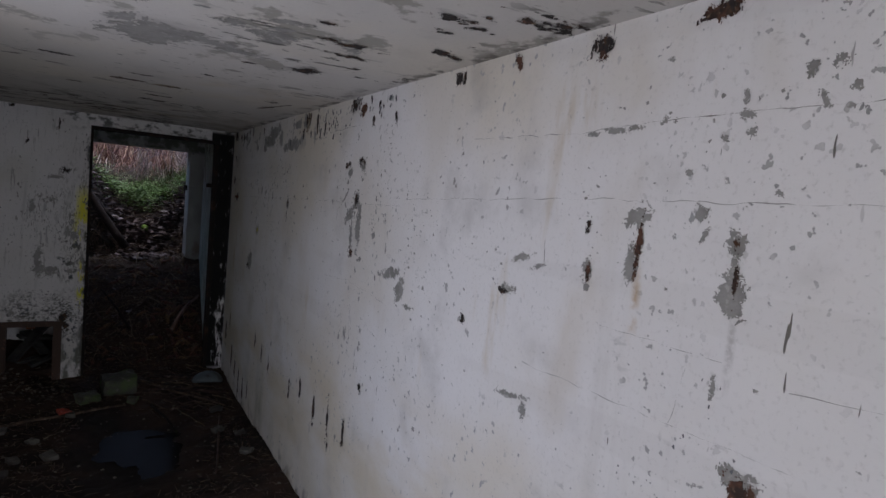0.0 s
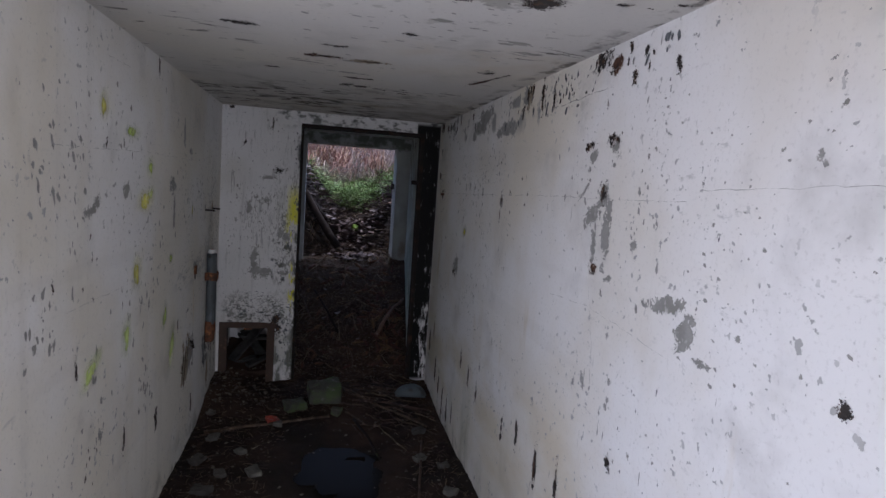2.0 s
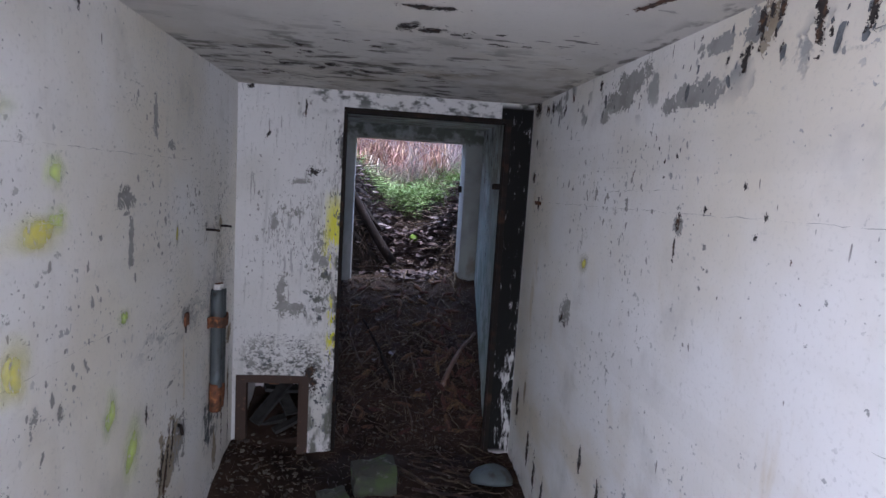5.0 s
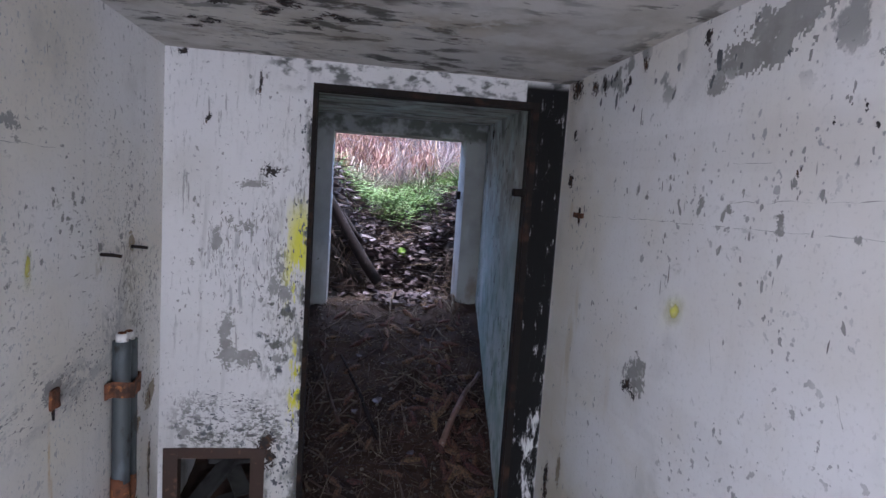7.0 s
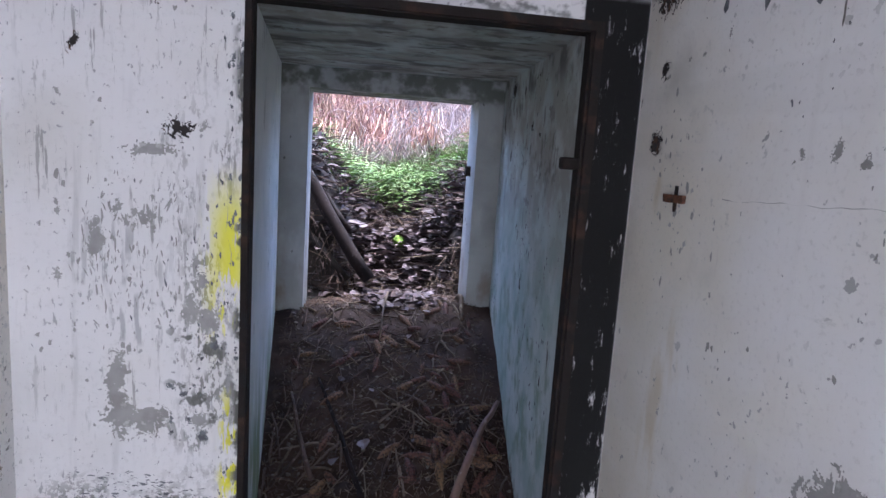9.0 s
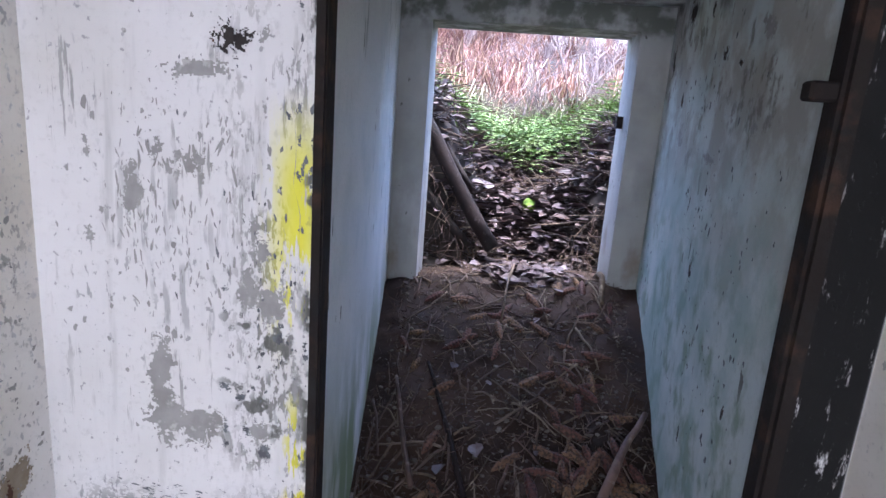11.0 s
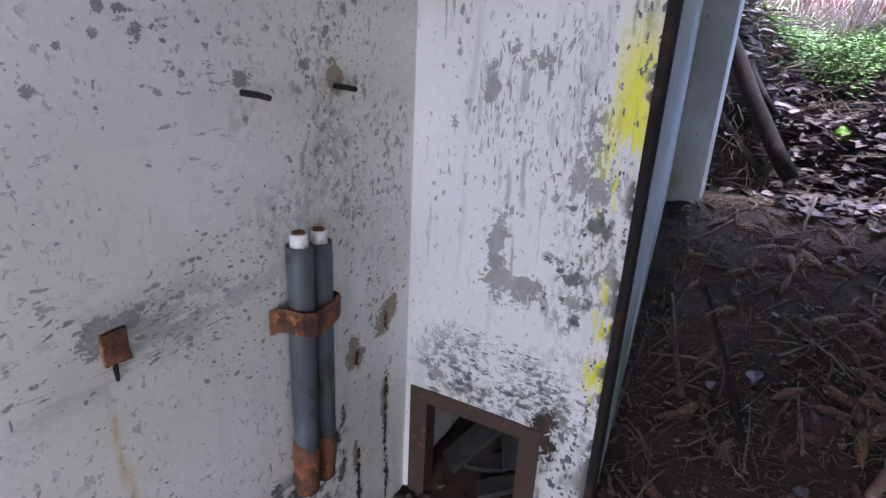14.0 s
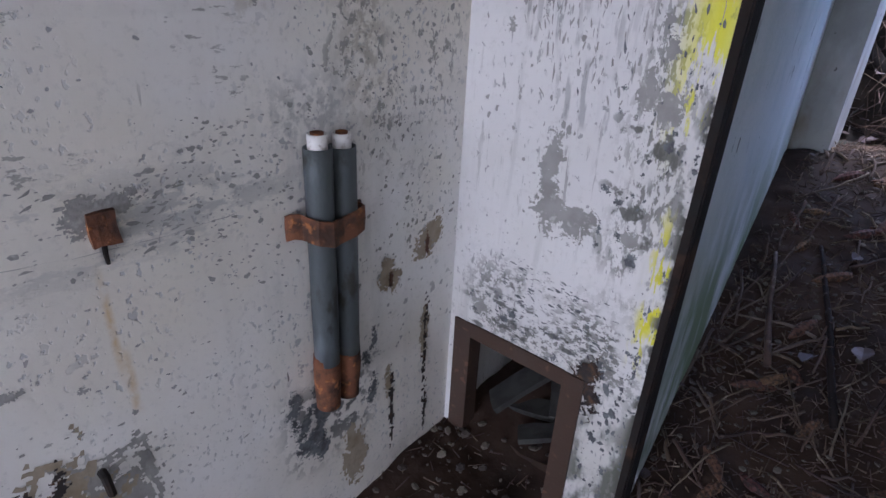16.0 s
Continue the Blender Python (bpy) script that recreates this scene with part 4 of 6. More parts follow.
L("sandy_patch", 4.368, 0.53, 0.20, 0.33, -20); L("slit", 4.30, 0.50, 0.03, 0.20, -12); L("slit", 4.36, 0.53, 0.03, 0.22, -12); L("slit", 4.42, 0.57, 0.025, 0.18, -12); L("rust_slit", 4.33, 0.44, 0.03, 0.12, -12)
L("bare_patch", 3.253, 1.565, 0.09, 0.06, 20); L("bare_patch", 3.986, 1.578, 0.13, 0.08, -10); L("bare_patch", 2.88, 1.505, 0.12, 0.04, 12); L("bare_patch", 2.95, 1.53, 0.06, 0.05)
L("slit", 3.692, 2.12, 0.025, 0.09); L("bare_patch", 4.235, 1.844, 0.05, 0.15); L("slit", 3.728, 0.438, 0.05, 0.10); L("slit", 2.772, 1.0, 0.022, 0.08)
L("slit", 4.539, 0.19, 0.05, 0.13); L("bare_patch", 4.025, 1.444, 0.05, 0.15); L("bare_patch", 4.404, 1.766, 0.06, 0.04); L("slit", 4.15, 0.80, 0.02, 0.07); L("slit", 3.25, 0.55, 0.03, 0.10)
L("bare_patch", 4.87, 1.425, 0.045, 0.03); L("sandy_patch", 5.119, 1.412, 0.055, 0.075); L("bare_patch", 5.03, 1.445, 0.03, 0.022)
L("bare_patch", 4.586, 1.078, 0.11, 0.045, 12); L("bare_patch", 4.545, 1.062, 0.035, 0.04)
L("sandy_patch", 5.322, 0.785, 0.085, 0.13, -20); L("sandy_patch", 5.186, 0.725, 0.07, 0.10, -10); L("rust_slit", 5.318, 0.775, 0.014, 0.065); L("rust_slit", 5.188, 0.715, 0.013, 0.05)
L("sandy_patch", 5.322, 0.49, 0.036, 0.17); L("slit", 5.326, 0.44, 0.016, 0.28); L("slit", 5.196, 0.31, 0.018, 0.26); L("sandy_patch", 5.185, 0.40, 0.03, 0.10); L("slit", 5.335, 0.22, 0.014, 0.16); L("sandy_patch", 5.06, 0.22, 0.08, 0.20)
L("bare_patch", 4.515, 0.545, 0.19, 0.21, 10); L("bare_patch", 4.45, 0.52, 0.10, 0.10)
L("bare_patch", 4.565, 0.70, 0.012, 0.010); L("bare_patch", 4.50, 0.785, 0.022, 0.016); L("bare_patch", 4.40, 0.83, 0.08, 0.02, 8)
# end wall
E_("bare_patch", -0.268, 1.040, 0.060, 0.10); E_("bare_patch", -0.268, 0.970, 0.045, 0.09); E_("bare_patch", -0.258, 0.915, 0.11, 0.125, 20); E_("bare_patch", -0.188, 0.905, 0.095, 0.085, -20); E_("bare_patch", -0.08, 1.217, 0.042, 0.075)
E_("bare_patch", -0.035, 1.20, 0.05, 0.09); E_("pit", -0.107, 1.705, 0.05, 0.045); E_("bare_patch", -0.060, 0.905, 0.06, 0.045); E_("bare_patch", -0.32, 1.40, 0.03, 0.10)
E_("pit", -0.461, 2.150, 0.042, 0.024); E_("bare_patch", -0.429, 0.575, 0.055, 0.05); E_("pit", -0.10, 0.53, 0.07, 0.07); E_("pit", -0.075, 0.46, 0.05, 0.10)
E_("bare_patch", -0.18, 1.645, 0.14, 0.03, 5); E_("slit", -0.36, 1.90, 0.016, 0.06, -25); E_("slit", -0.16, 2.05, 0.012, 0.10)
# cracks, seams and scratches
crack("right", 0.0016, (1.25, 1.263), (0.753, 1.266), (0.472, 1.27)); crack("right", 0.0012, (0.726, 1.395), (0.753, 1.268)); crack("right", 0.0022, (0.515, 1.412), (0.372, 1.422))
crack("right", 0.0012, (0.974, 1.432), (0.649, 1.431)); crack("right", 0.0016, (2.046, 1.702), (0.947, 1.742), (0.30, 1.749)); crack("right", 0.0018, (1.60, 1.914), (1.103, 1.907), (0.801, 1.921), (0.35, 1.918))
crack("right", 0.0014, (2.943, 1.267), (2.594, 1.29), (2.1, 1.248)); crack("right", 0.0016, (2.605, 1.352), (2.543, 1.166), (2.53, 1.018)); crack("right", 0.0014, (5.0, 1.618), (2.989, 1.66), (2.1, 1.668))
crack("right", 0.0025, (3.059, 2.018), (2.563, 2.034)); crack("right", 0.0014, (4.233, 1.787), (4.10, 1.784)); crack("right", 0.0014, (4.233, 1.693), (3.70, 1.715)); crack("right", 0.0016, (4.247, 1.354), (4.224, 1.275)); crack("right", 0.0016, (3.852, 1.355), (3.829, 1.301))
crack("left", 0.0014, (2.6, 1.708), (3.574, 1.727), (4.6, 1.718)); crack("left", 0.0014, (2.70, 1.203), (3.263, 1.185), (3.9, 1.178)); crack("left", 0.0016, (3.034, 2.044), (3.281, 2.042)); crack("left", 0.0012, (4.378, 1.031), (4.616, 1.004), (4.8, 1.008))
crack("end", 0.0015, (0.040, 2.02), (0.036, 1.759), (0.017, 1.68), (0.003, 1.587), (0.014, 1.536), (0.011, 1.438), (0.023, 1.362), (0.02, 1.218))
# ceiling
C("rust_slit", 0.92, 3.46, 0.03, 0.24, 16); C("slit", 0.945, 3.38, 0.016, 0.26, 16); C("rust_patch", 0.193, 3.265, 0.14, 0.06); C("slit", 0.20, 3.26, 0.10, 0.02); C("sandy_patch", 0.383, 3.277, 0.15, 0.08); C("slit", 0.39, 3.28, 0.11, 0.02)
C("pit", 0.394, 3.934, 0.16, 0.07); C("bare_patch", 0.313, 3.58, 0.19, 0.03, 6); C("slit", -0.033, 3.623, 0.06, 0.03); C("pit", 0.828, 1.284, 0.09, 0.04); C("slit", 0.745, 1.76, 0.16, 0.05, 6); C("slit", 0.80, 1.90, 0.12, 0.04)
C("pit", 0.762, 2.269, 0.08, 0.09, 25); C("slit", 0.357, 3.70, 0.16, 0.04); C("rust_patch", 0.979, 1.165, 0.05, 0.035, 30); C("slit", 0.997, 1.60, 0.12, 0.05, 25); C("slit", -0.075, 2.864, 0.10, 0.04); C("slit", 0.609, 1.586, 0.07, 0.03); C("bare_patch", 0.20, 2.15, 0.22, 0.35)
C("slit", 0.559, 2.321, 0.04, 0.03); C("bare_patch", 0.10, 1.75, 0.12, 0.20); C("slit", 0.25, 3.05, 0.09, 0.03); C("slit", 0.48, 2.75, 0.06, 0.03)

P = lambda *a: spot("passage", *a)
P("pit", 6.29, 1.145, 0.035, 0.06); P("pit", 6.26, 1.42, 0.022, 0.022); P("slit", 6.12, 1.80, 0.03, 0.02); P("pit", 6.30, 1.845, 0.05, 0.03); P("slit", 6.85, 1.73, 0.04, 0.05)
P("slit", 5.75, 0.91, 0.018, 0.04); P("bare_patch", 5.91, 1.62, 0.04, 0.045, 20); P("bare_patch", 6.12, 1.66, 0.04, 0.06, 20); P("slit", 6.10, 0.66, 0.02, 0.06); P("bare_patch", 6.78, 1.58, 0.08, 0.10)
P("bare_patch", 5.93, 1.87, 0.10, 0.06, 30); P("pit", 6.88, 2.06, 0.10, 0.07); P("bare_patch", 6.30, 1.52, 0.15, 0.03, 6); P("slit", 7.15, 1.90, 0.04, 0.09); P("slit", 6.55, 2.02, 0.03, 0.05); P("slit", 6.45, 1.36, 0.012, 0.04)
crack("passage", 0.0016, (7.1, 1.20), (6.5, 1.02), (6.1, 0.90)); crack("passage", 0.0014, (6.35, 1.50), (6.10, 1.52), (6.08, 1.40)); crack("passage", 0.0014, (6.6, 1.27), (6.2, 1.22))

def flakes(wall, kind, count, u0, u1, v0, v1, small, large, tall=1.0, seed=0):
    """Small flakes strewn in loose clusters over a stretch of a wall."""
    r = random.Random(seed)
    centres = [(r.uniform(u0, u1), r.uniform(v0, v1)) for k in range(max(3, count // 7))]
    for k in range(count):
        cu, cv = r.choice(centres)
        u = min(u1, max(u0, r.gauss(cu, 0.07 * (1 + (u1 - u0) * 0.3))))
        v = min(v1, max(v0, r.gauss(cv, 0.06)))
        w = small + (large - small) * r.random() ** 2.2
        spot(wall, kind, u, v, w, w * tall * r.uniform(0.6, 1.5), r.uniform(-25, 25))


def fine_flakes(wall, kind, count, u0, u1, v0, v1, small, large, tall, lean, seed, spread=0.09):
    """Many small angular flakes, as one mesh on a stretch of a wall: thin slivers leaning one way, in loose clusters."""
    owner, place = WALLS[wall]
    material, proud, jag = SPOTS[kind]
    r = random.Random(seed)
    verts, faces = [], []
    centres = [(r.uniform(u0, u1), r.uniform(v0, v1)) for k in range(max(4, count // 22))]
    for k in range(count):
        cu, cv = r.choice(centres) if r.random() < 0.75 else (r.uniform(u0, u1), r.uniform(v0, v1))
        u, v = r.gauss(cu, spread * 0.8), r.gauss(cv, spread)
        if not (u0 < u < u1 and v0 < v < v1):
            continue
        w = small + (large - small) * r.random() ** 2.6
        h = w * tall * r.uniform(0.6, 1.5)
        a = radians(r.gauss(lean, 12))
        n = r.randint(7, 11)
        b = len(verts)
        for i in range(n):
            t = 2 * math.pi * (i + r.uniform(-0.3, 0.3)) / n
            q = r.uniform(0.45, 1.15)
            x, y = 0.5 * w * q * math.cos(t), 0.5 * h * q * math.sin(t)
            verts.append(place(u + x * math.cos(a) - y * math.sin(a), v + x * math.sin(a) + y * math.cos(a), proud + 0.0004 + 0.0004 * r.random()))
        verts.append(place(u, v, proud + 0.0006))
        faces += [(b + i, b + (i + 1) % n, b + n) for i in range(n)]
    return mesh_object("flaked_paint", verts, faces, material, owner)


fine_flakes("left", "bare_patch", 420, 4.93, 5.24, 1.06, 1.80, 0.004, 0.016, 0.55, -30, 41, 0.07)
fine_flakes("left", "dark_flake", 130, 5.04, 5.22, 1.16, 1.62, 0.003, 0.010, 0.6, -30, 42, 0.05)
fine_flakes("left", "bare_patch", 130, 4.62, 5.05, 1.42, 1.95, 0.005, 0.022, 0.45, -20, 43)
fine_flakes("left", "bare_patch", 300, 5.08, 5.42, 0.72, 1.40, 0.004, 0.015, 1.1, -35, 44)
fine_flakes("left", "bare_patch", 260, 4.70, 4.93, 0.85, 1.20, 0.005, 0.018, 0.5, -15, 45, 0.06)
fine_flakes("left", "bare_patch", 260, 4.15, 4.75, 0.98, 1.13, 0.006, 0.028, 0.35, 8, 46, 0.05)
fine_flakes("left", "bare_patch", 80, 4.2, 5.0, 0.45, 1.0, 0.004, 0.016, 0.5, 5, 47)
fine_flakes("left", "dark_flake", 60, 4.4, 5.38, 0.6, 1.9, 0.003, 0.011, 0.6, -25, 48)
fine_flakes("left", "bare_patch", 46, 2.735, 2.79, 0.95, 2.05, 0.006, 0.018, 2.6, 0, 63)
fine_flakes("left", "bare_patch", 220, 2.4, 4.6, 0.6, 2.0, 0.006, 0.03, 1.6, 10, 49)
fine_flakes("end", "bare_patch", 170, -0.38, -0.10, 1.08, 1.60, 0.003, 0.008, 5.0, 2, 51, 0.06)
fine_flakes("end", "dark_flake", 90, -0.24, 0.0, 1.0, 1.75, 0.003, 0.008, 3.0, 0, 52, 0.07)
fine_flakes("end", "dark_flake", 420, -0.46, -0.03, 0.54, 0.76, 0.006, 0.026, 0.22, -6, 53, 0.05)
fine_flakes("end", "dark_flake", 380, -0.005, 0.054, 0.3, 2.0, 0.003, 0.011, 1.8, 0, 54)
fine_flakes("end", "dark_flake", 200, -0.10, 0.054, 0.05, 0.62, 0.006, 0.024, 1.2, 10, 55)
fine_flakes("end", "bare_patch", 90, -0.5, 0.0, 0.75, 2.1, 0.004, 0.016, 1.6, 5, 56)
fine_flakes("right", "bare_patch", 300, 2.2, 5.3, 1.25, 2.0, 0.004, 0.020, 1.7, -8, 57)
fine_flakes("right", "dark_flake", 130, 0.5, 5.3, 0.5, 2.05, 0.003, 0.010, 1.6, 0, 58, 0.14)
fine_flakes("right", "bare_patch", 200, 0.45, 2.3, 0.9, 2.05, 0.004, 0.018, 0.7, 15, 59)
fine_flakes("right", "dark_flake", 180, 2.2, 5.3, 1.98, 2.14, 0.008, 0.03, 1.8, 10, 60)
fine_flakes("ceiling", "bare_patch", 420, -0.5, 1.05, 1.1, 5.35, 0.008, 0.04, 0.4, 8, 61, 0.12)
fine_flakes("passage", "dark_flake", 260, 5.6, 7.2, 0.6, 2.05, 0.005, 0.02, 1.3, 15, 62, 0.12)

flakes("right", "bare_patch", 32, 0.45, 2.4, 1.1, 2.05, 0.008, 0.026, 0.9, 1)
flakes("right", "bare_patch", 16, 2.4, 5.2, 1.0, 2.0, 0.008, 0.028, 1.3, 2)
flakes("right", "bare_patch", 12, 1.3, 3.6, 0.5, 1.1, 0.008, 0.028, 1.0, 3)
flakes("right", "slit", 34, 2.2, 5.3, 2.04, 2.14, 0.008, 0.03, 1.8, 4)
flakes("right", "slit", 20, 1.4, 4.6, 0.7, 1.9, 0.005, 0.014, 1.6, 5)
flakes("left", "bare_patch", 46, 4.3, 5.38, 0.7, 1.75, 0.006, 0.022, 1.0, 6)
flakes("left", "bare_patch", 22, 2.5, 4.3, 0.5, 1.9, 0.010, 0.04, 1.6, 7)
flakes("left", "slit", 26, 2.6, 5.3, 0.2, 1.8, 0.006, 0.02, 2.2, 8)
flakes("left", "dark_flake", 30, 4.885, 4.955, 0.33, 0.52, 0.012, 0.045, 1.2, 9)
flakes("left", "dark_flake", 14, 5.06, 5.13, 0.40, 0.60, 0.008, 0.03, 1.6, 10)
flakes("end", "bare_patch", 36, -0.48, -0.05, 0.7, 2.0, 0.006, 0.03, 1.7, 11)
flakes("end", "dark_flake", 34, -0.46, 0.0, 0.52, 0.64, 0.006, 0.028, 0.6, 12)
flakes("end", "dark_flake", 30, -0.13, 0.04, 0.86, 1.22, 0.005, 0.026, 1.0, 13)
flakes("end", "dark_flake", 26, 0.02, 0.05, 0.2, 2.0, 0.006, 0.02, 2.0, 14)
flakes("passage", "slit", 46, 5.6, 7.2, 0.6, 2.05, 0.006, 0.02, 1.1, 19)
flakes("passage", "bare_patch", 30, 5.6, 7.2, 1.2, 2.05, 0.015, 0.06, 1.0, 20)
flakes("ceiling", "slit", 30, 0.45, 1.1, 1.1, 2.6, 0.015, 0.06, 0.5, 15)
flakes("ceiling", "bare_patch", 40, 0.2, 1.1, 1.0, 2.8, 0.03, 0.14, 0.6, 16)
flakes("ceiling", "slit", 22, -0.5, 0.9, 2.6, 4.6, 0.015, 0.06, 0.45, 17)
flakes("ceiling", "pit", 30, -0.5, 0.6, 4.2, 5.38, 0.015, 0.07, 0.7, 18)

# ---- conduits with strap on the west wall ----
conduit = tagged(new("conduit_pair"), "two cut grey metal conduits strapped to the white wall", "conduit")
conduit.location = (LEFT, 5.015, 0.42)
back = Matrix.Translation((-LEFT, -5.015, -0.42))


def conduit_part(name, bm, material, label="", smooth=True, parent=conduit):
    ob = part(name, bm, material, parent, label, smooth)
    ob.matrix_parent_inverse = back if parent == conduit else Matrix()
    return ob


def pipe_mesh(x, y, z0, z1, r, wall=0.004, wobble=0.0015, sides=20):
    bm = bmesh.new()
    rings = []
    steps = 9
    for i in range(steps + 1):
        z = z0 + (z1 - z0) * i / steps
        rr = r + wobble * noise.noise((x * 9, y * 9, z * 14))
        rings.append([bm.verts.new((x + rr * math.cos(2 * math.pi * k / sides), y + rr * math.sin(2 * math.pi * k / sides), z)) for k in range(sides)])
    rings.append([bm.verts.new((x + (r - wall) * math.cos(2 * math.pi * k / sides), y + (r - wall) * math.sin(2 * math.pi * k / sides), z1)) for k in range(sides)])
    rings.append([bm.verts.new((x + (r - wall) * math.cos(2 * math.pi * k / sides), y + (r - wall) * math.sin(2 * math.pi * k / sides), z1 - 0.05)) for k in range(sides)])
    for a, b in zip(rings, rings[1:]):
        for k in range(sides):
            bm.faces.new((a[k], a[(k + 1) % sides], b[(k + 1) % sides], b[k]))
    bm.faces.new(rings[0][::-1])
    bm.faces.new(rings[-1])
    return bm


for y, z1 in ((4.960, 1.104), (5.019, 1.096)):
    pipe = conduit_part("pipe", pipe_mesh(LEFT + 0.032, y, 0.61, z1, 0.0285), mat_pipe)
    conduit_part("rusted_end", pipe_mesh(LEFT + 0.030, y, 0.485, 0.63 if y < 5 else 0.615, 0.0300, wobble=0.005), mat_rust, "rust-covered lower pipe end", parent=pipe)
    conduit_part("cable_tube", pipe_mesh(LEFT + 0.032, y, 0.98, z1 + 0.026, 0.0195, wall=0.004), mat_white_tube, "broken white inner cable tube", parent=pipe)
    conduit_part("cable_core", pipe_mesh(LEFT + 0.032, y, 0.97, z1 + 0.029, 0.0135, wobble=0.003), mat_rust, "brown corroded cable core", parent=pipe)
bm = bmesh.new()
strap_path = [(0.003, 4.895), (0.012, 4.905), (0.020, 4.918), (0.056, 4.932), (0.068, 4.960), (0.064, 4.990), (0.068, 5.019), (0.058, 5.050), (0.034, 5.060), (0.010, 5.066), (0.003, 5.090)]
rows = []
for i, (d, y) in enumerate(strap_path):
    lift = 0.006 * math.sin(i * 1.1) + 0.052 - 0.0012 * i
    rows.append([bm.verts.new((LEFT + d + o, y, z + lift)) for o, z in ((0, 0.868), (0.005, 0.868), (0.005, 0.922), (0, 0.922))])
for a, b in zip(rows, rows[1:]):
    for k in range(4):
        bm.faces.new((a[k], a[(k + 1) % 4], b[(k + 1) % 4], b[k]))
bm.faces.new(rows[0])
bm.faces.new(rows[-1][::-1])
conduit_part("strap", roughened(bm, 0.003, 0.03, 1), mat_rust, "flaking rusty strap", smooth=False)

# ---- iron stubs in the west wall ----
def stub(name, y, z, length, radius, droop, label, size=(0, 0)):
    p = Pile()
    p.tube([(LEFT - 0.02, y, z), (LEFT + length * 0.6, y + 0.002, z - droop * 0.2), (LEFT + length, y + 0.004, z - droop)], [radius, radius, radius * 0.9], 8)
    return tagged(p.make(name, mat_rust_dark, smooth=False), label, "iron rod", "iron stubs in the wall")


stub("iron_stub", 4.868, 1.404, 0.062, 0.006, 0.004, "short rusty iron rod sticking out of the wall")
stub("iron_stub", 5.116, 1.402, 0.055, 0.006, 0.003, "short rusty iron rod sticking out of the wall")
stub("iron_stub", 4.492, 0.620, 0.020, 0.008, 0.05, "bent rusty iron rod in a bare patch of wall")

anchor = tagged(new("wall_anchor"), "rust-eaten iron anchor plate in the wall", "anchor")
anchor.location = (LEFT, 4.58, 1.04)
bm = bmesh.new()
add_prism(bm, [(LEFT - 0.01, 4.562), (LEFT + 0.008, 4.560), (LEFT + 0.010, 4.600), (LEFT - 0.01, 4.602)], 1.020, 1.074)
ob = part("plate", roughened(bm, 0.004, 0.02, 2), mat_rust, anchor)
ob.matrix_parent_inverse = Matrix.Translation((-LEFT, -4.58, -1.04))
p = Pile()
p.tube([(LEFT + 0.003, 4.577, 1.025), (LEFT + 0.004, 4.576, 1.005), (LEFT + 0.004, 4.577, 0.988)], [0.0045, 0.004, 0.003], 7)
ob = p.make("prong", mat_rust_dark, anchor)
ob.matrix_parent_inverse = Matrix.Translation((-LEFT, -4.58, -1.04))

staple = tagged(new("wall_bracket"), "small red-rusted flat bracket on the white wall", "bracket")
staple.location = (RIGHT, 5.19, 1.61)
for name, y0, y1, z0, z1, mt in (("bar", 5.145, 5.235, 1.598, 1.618, mat_rust), ("pin", 5.182, 5.190, 1.575, 1.640, mat_rust_dark)):
    bm = bmesh.new()
    add_box(bm, RIGHT - (0.010 if name == "bar" else 0.006), RIGHT + 0.01, y0, y1, z0, z1)
    ob = part(name, roughened(bm, 0.002, 0.02, 2), mt, staple)
    ob.matrix_parent_inverse = Matrix.Translation((-RIGHT, -5.19, -1.61))

# ---- wall recess with steel frame ----
hatch = tagged(new("hatch_frame"), "brown rusty steel frame of a low wall recess", "hatch frame")
hatch.location = (-0.3, END, 0.05)
hb = Matrix.Translation((0.3, -END, -0.05))
for name, x0, x1, z0, z1 in (("post", NX0 - 0.004, NX0 + 0.055, -0.05, NZ1), ("post", NX1 - 0.055, NX1 + 0.004, -0.05, NZ1), ("rail", NX0 + 0.055, NX1 - 0.055, NZ1 - 0.045, NZ1 + 0.002)):
    bm = bmesh.new()
    add_box(bm, x0, x1, END - 0.006, END + 0.05, z0, z1)
    ob = part(name, roughened(bm, 0.0018, 0.05, 2), mat_niche_frame, hatch)
    ob.matrix_parent_inverse = hb
bm = bmesh.new()
add_box(bm, -0.33, -0.27, END + 0.052, END + 0.062, NZ1 - 0.075, NZ1 - 0.03)
ob = part("latch_plate", bevelled(bm, 0.004), mat_rust, hatch)
ob.matrix_parent_inverse = hb

# ---- rubble and litter on the corridor floor ----
def block(name, x, y, z, sx, sy, sz, turn, material, label, category, rough=0.02, seed=0, group=""):
    bm = bmesh.new()
    bmesh.ops.create_cube(bm, size=1.0)
    bmesh.ops.subdivide_edges(bm, edges=bm.edges[:], cuts=4, use_grid_fill=True)
    for v in bm.verts:
        c = v.co
        v.co = c.lerp(c.normalized() * 0.56, 0.25)
        v.co = Vector((v.co.x * sx, v.co.y * sy, v.co.z * sz))
        v.co += noise.noise_vector(v.co / (0.35 * max(sx, sy)) + Vector((seed, 0, 0))) * rough
    ob = part(name, bm, material, smooth=False)
    ob.matrix_world = pose(x, y, z, *turn)
    return tagged(ob, label, category, group)


block("concrete_block", 0.31, 5.08, 0.06, 0.24, 0.18, 0.17, (6, -4, 8), mat_rubble, "mossy broken concrete block lying on the soil", "rubble", 0.02)
block("rubble_stone", 0.10, 4.95, 0.01, 0.15, 0.12, 0.09, (3, 8, 30), mat_rubble, "small mossy stone beside the concrete block", "stone", 0.02, 4)
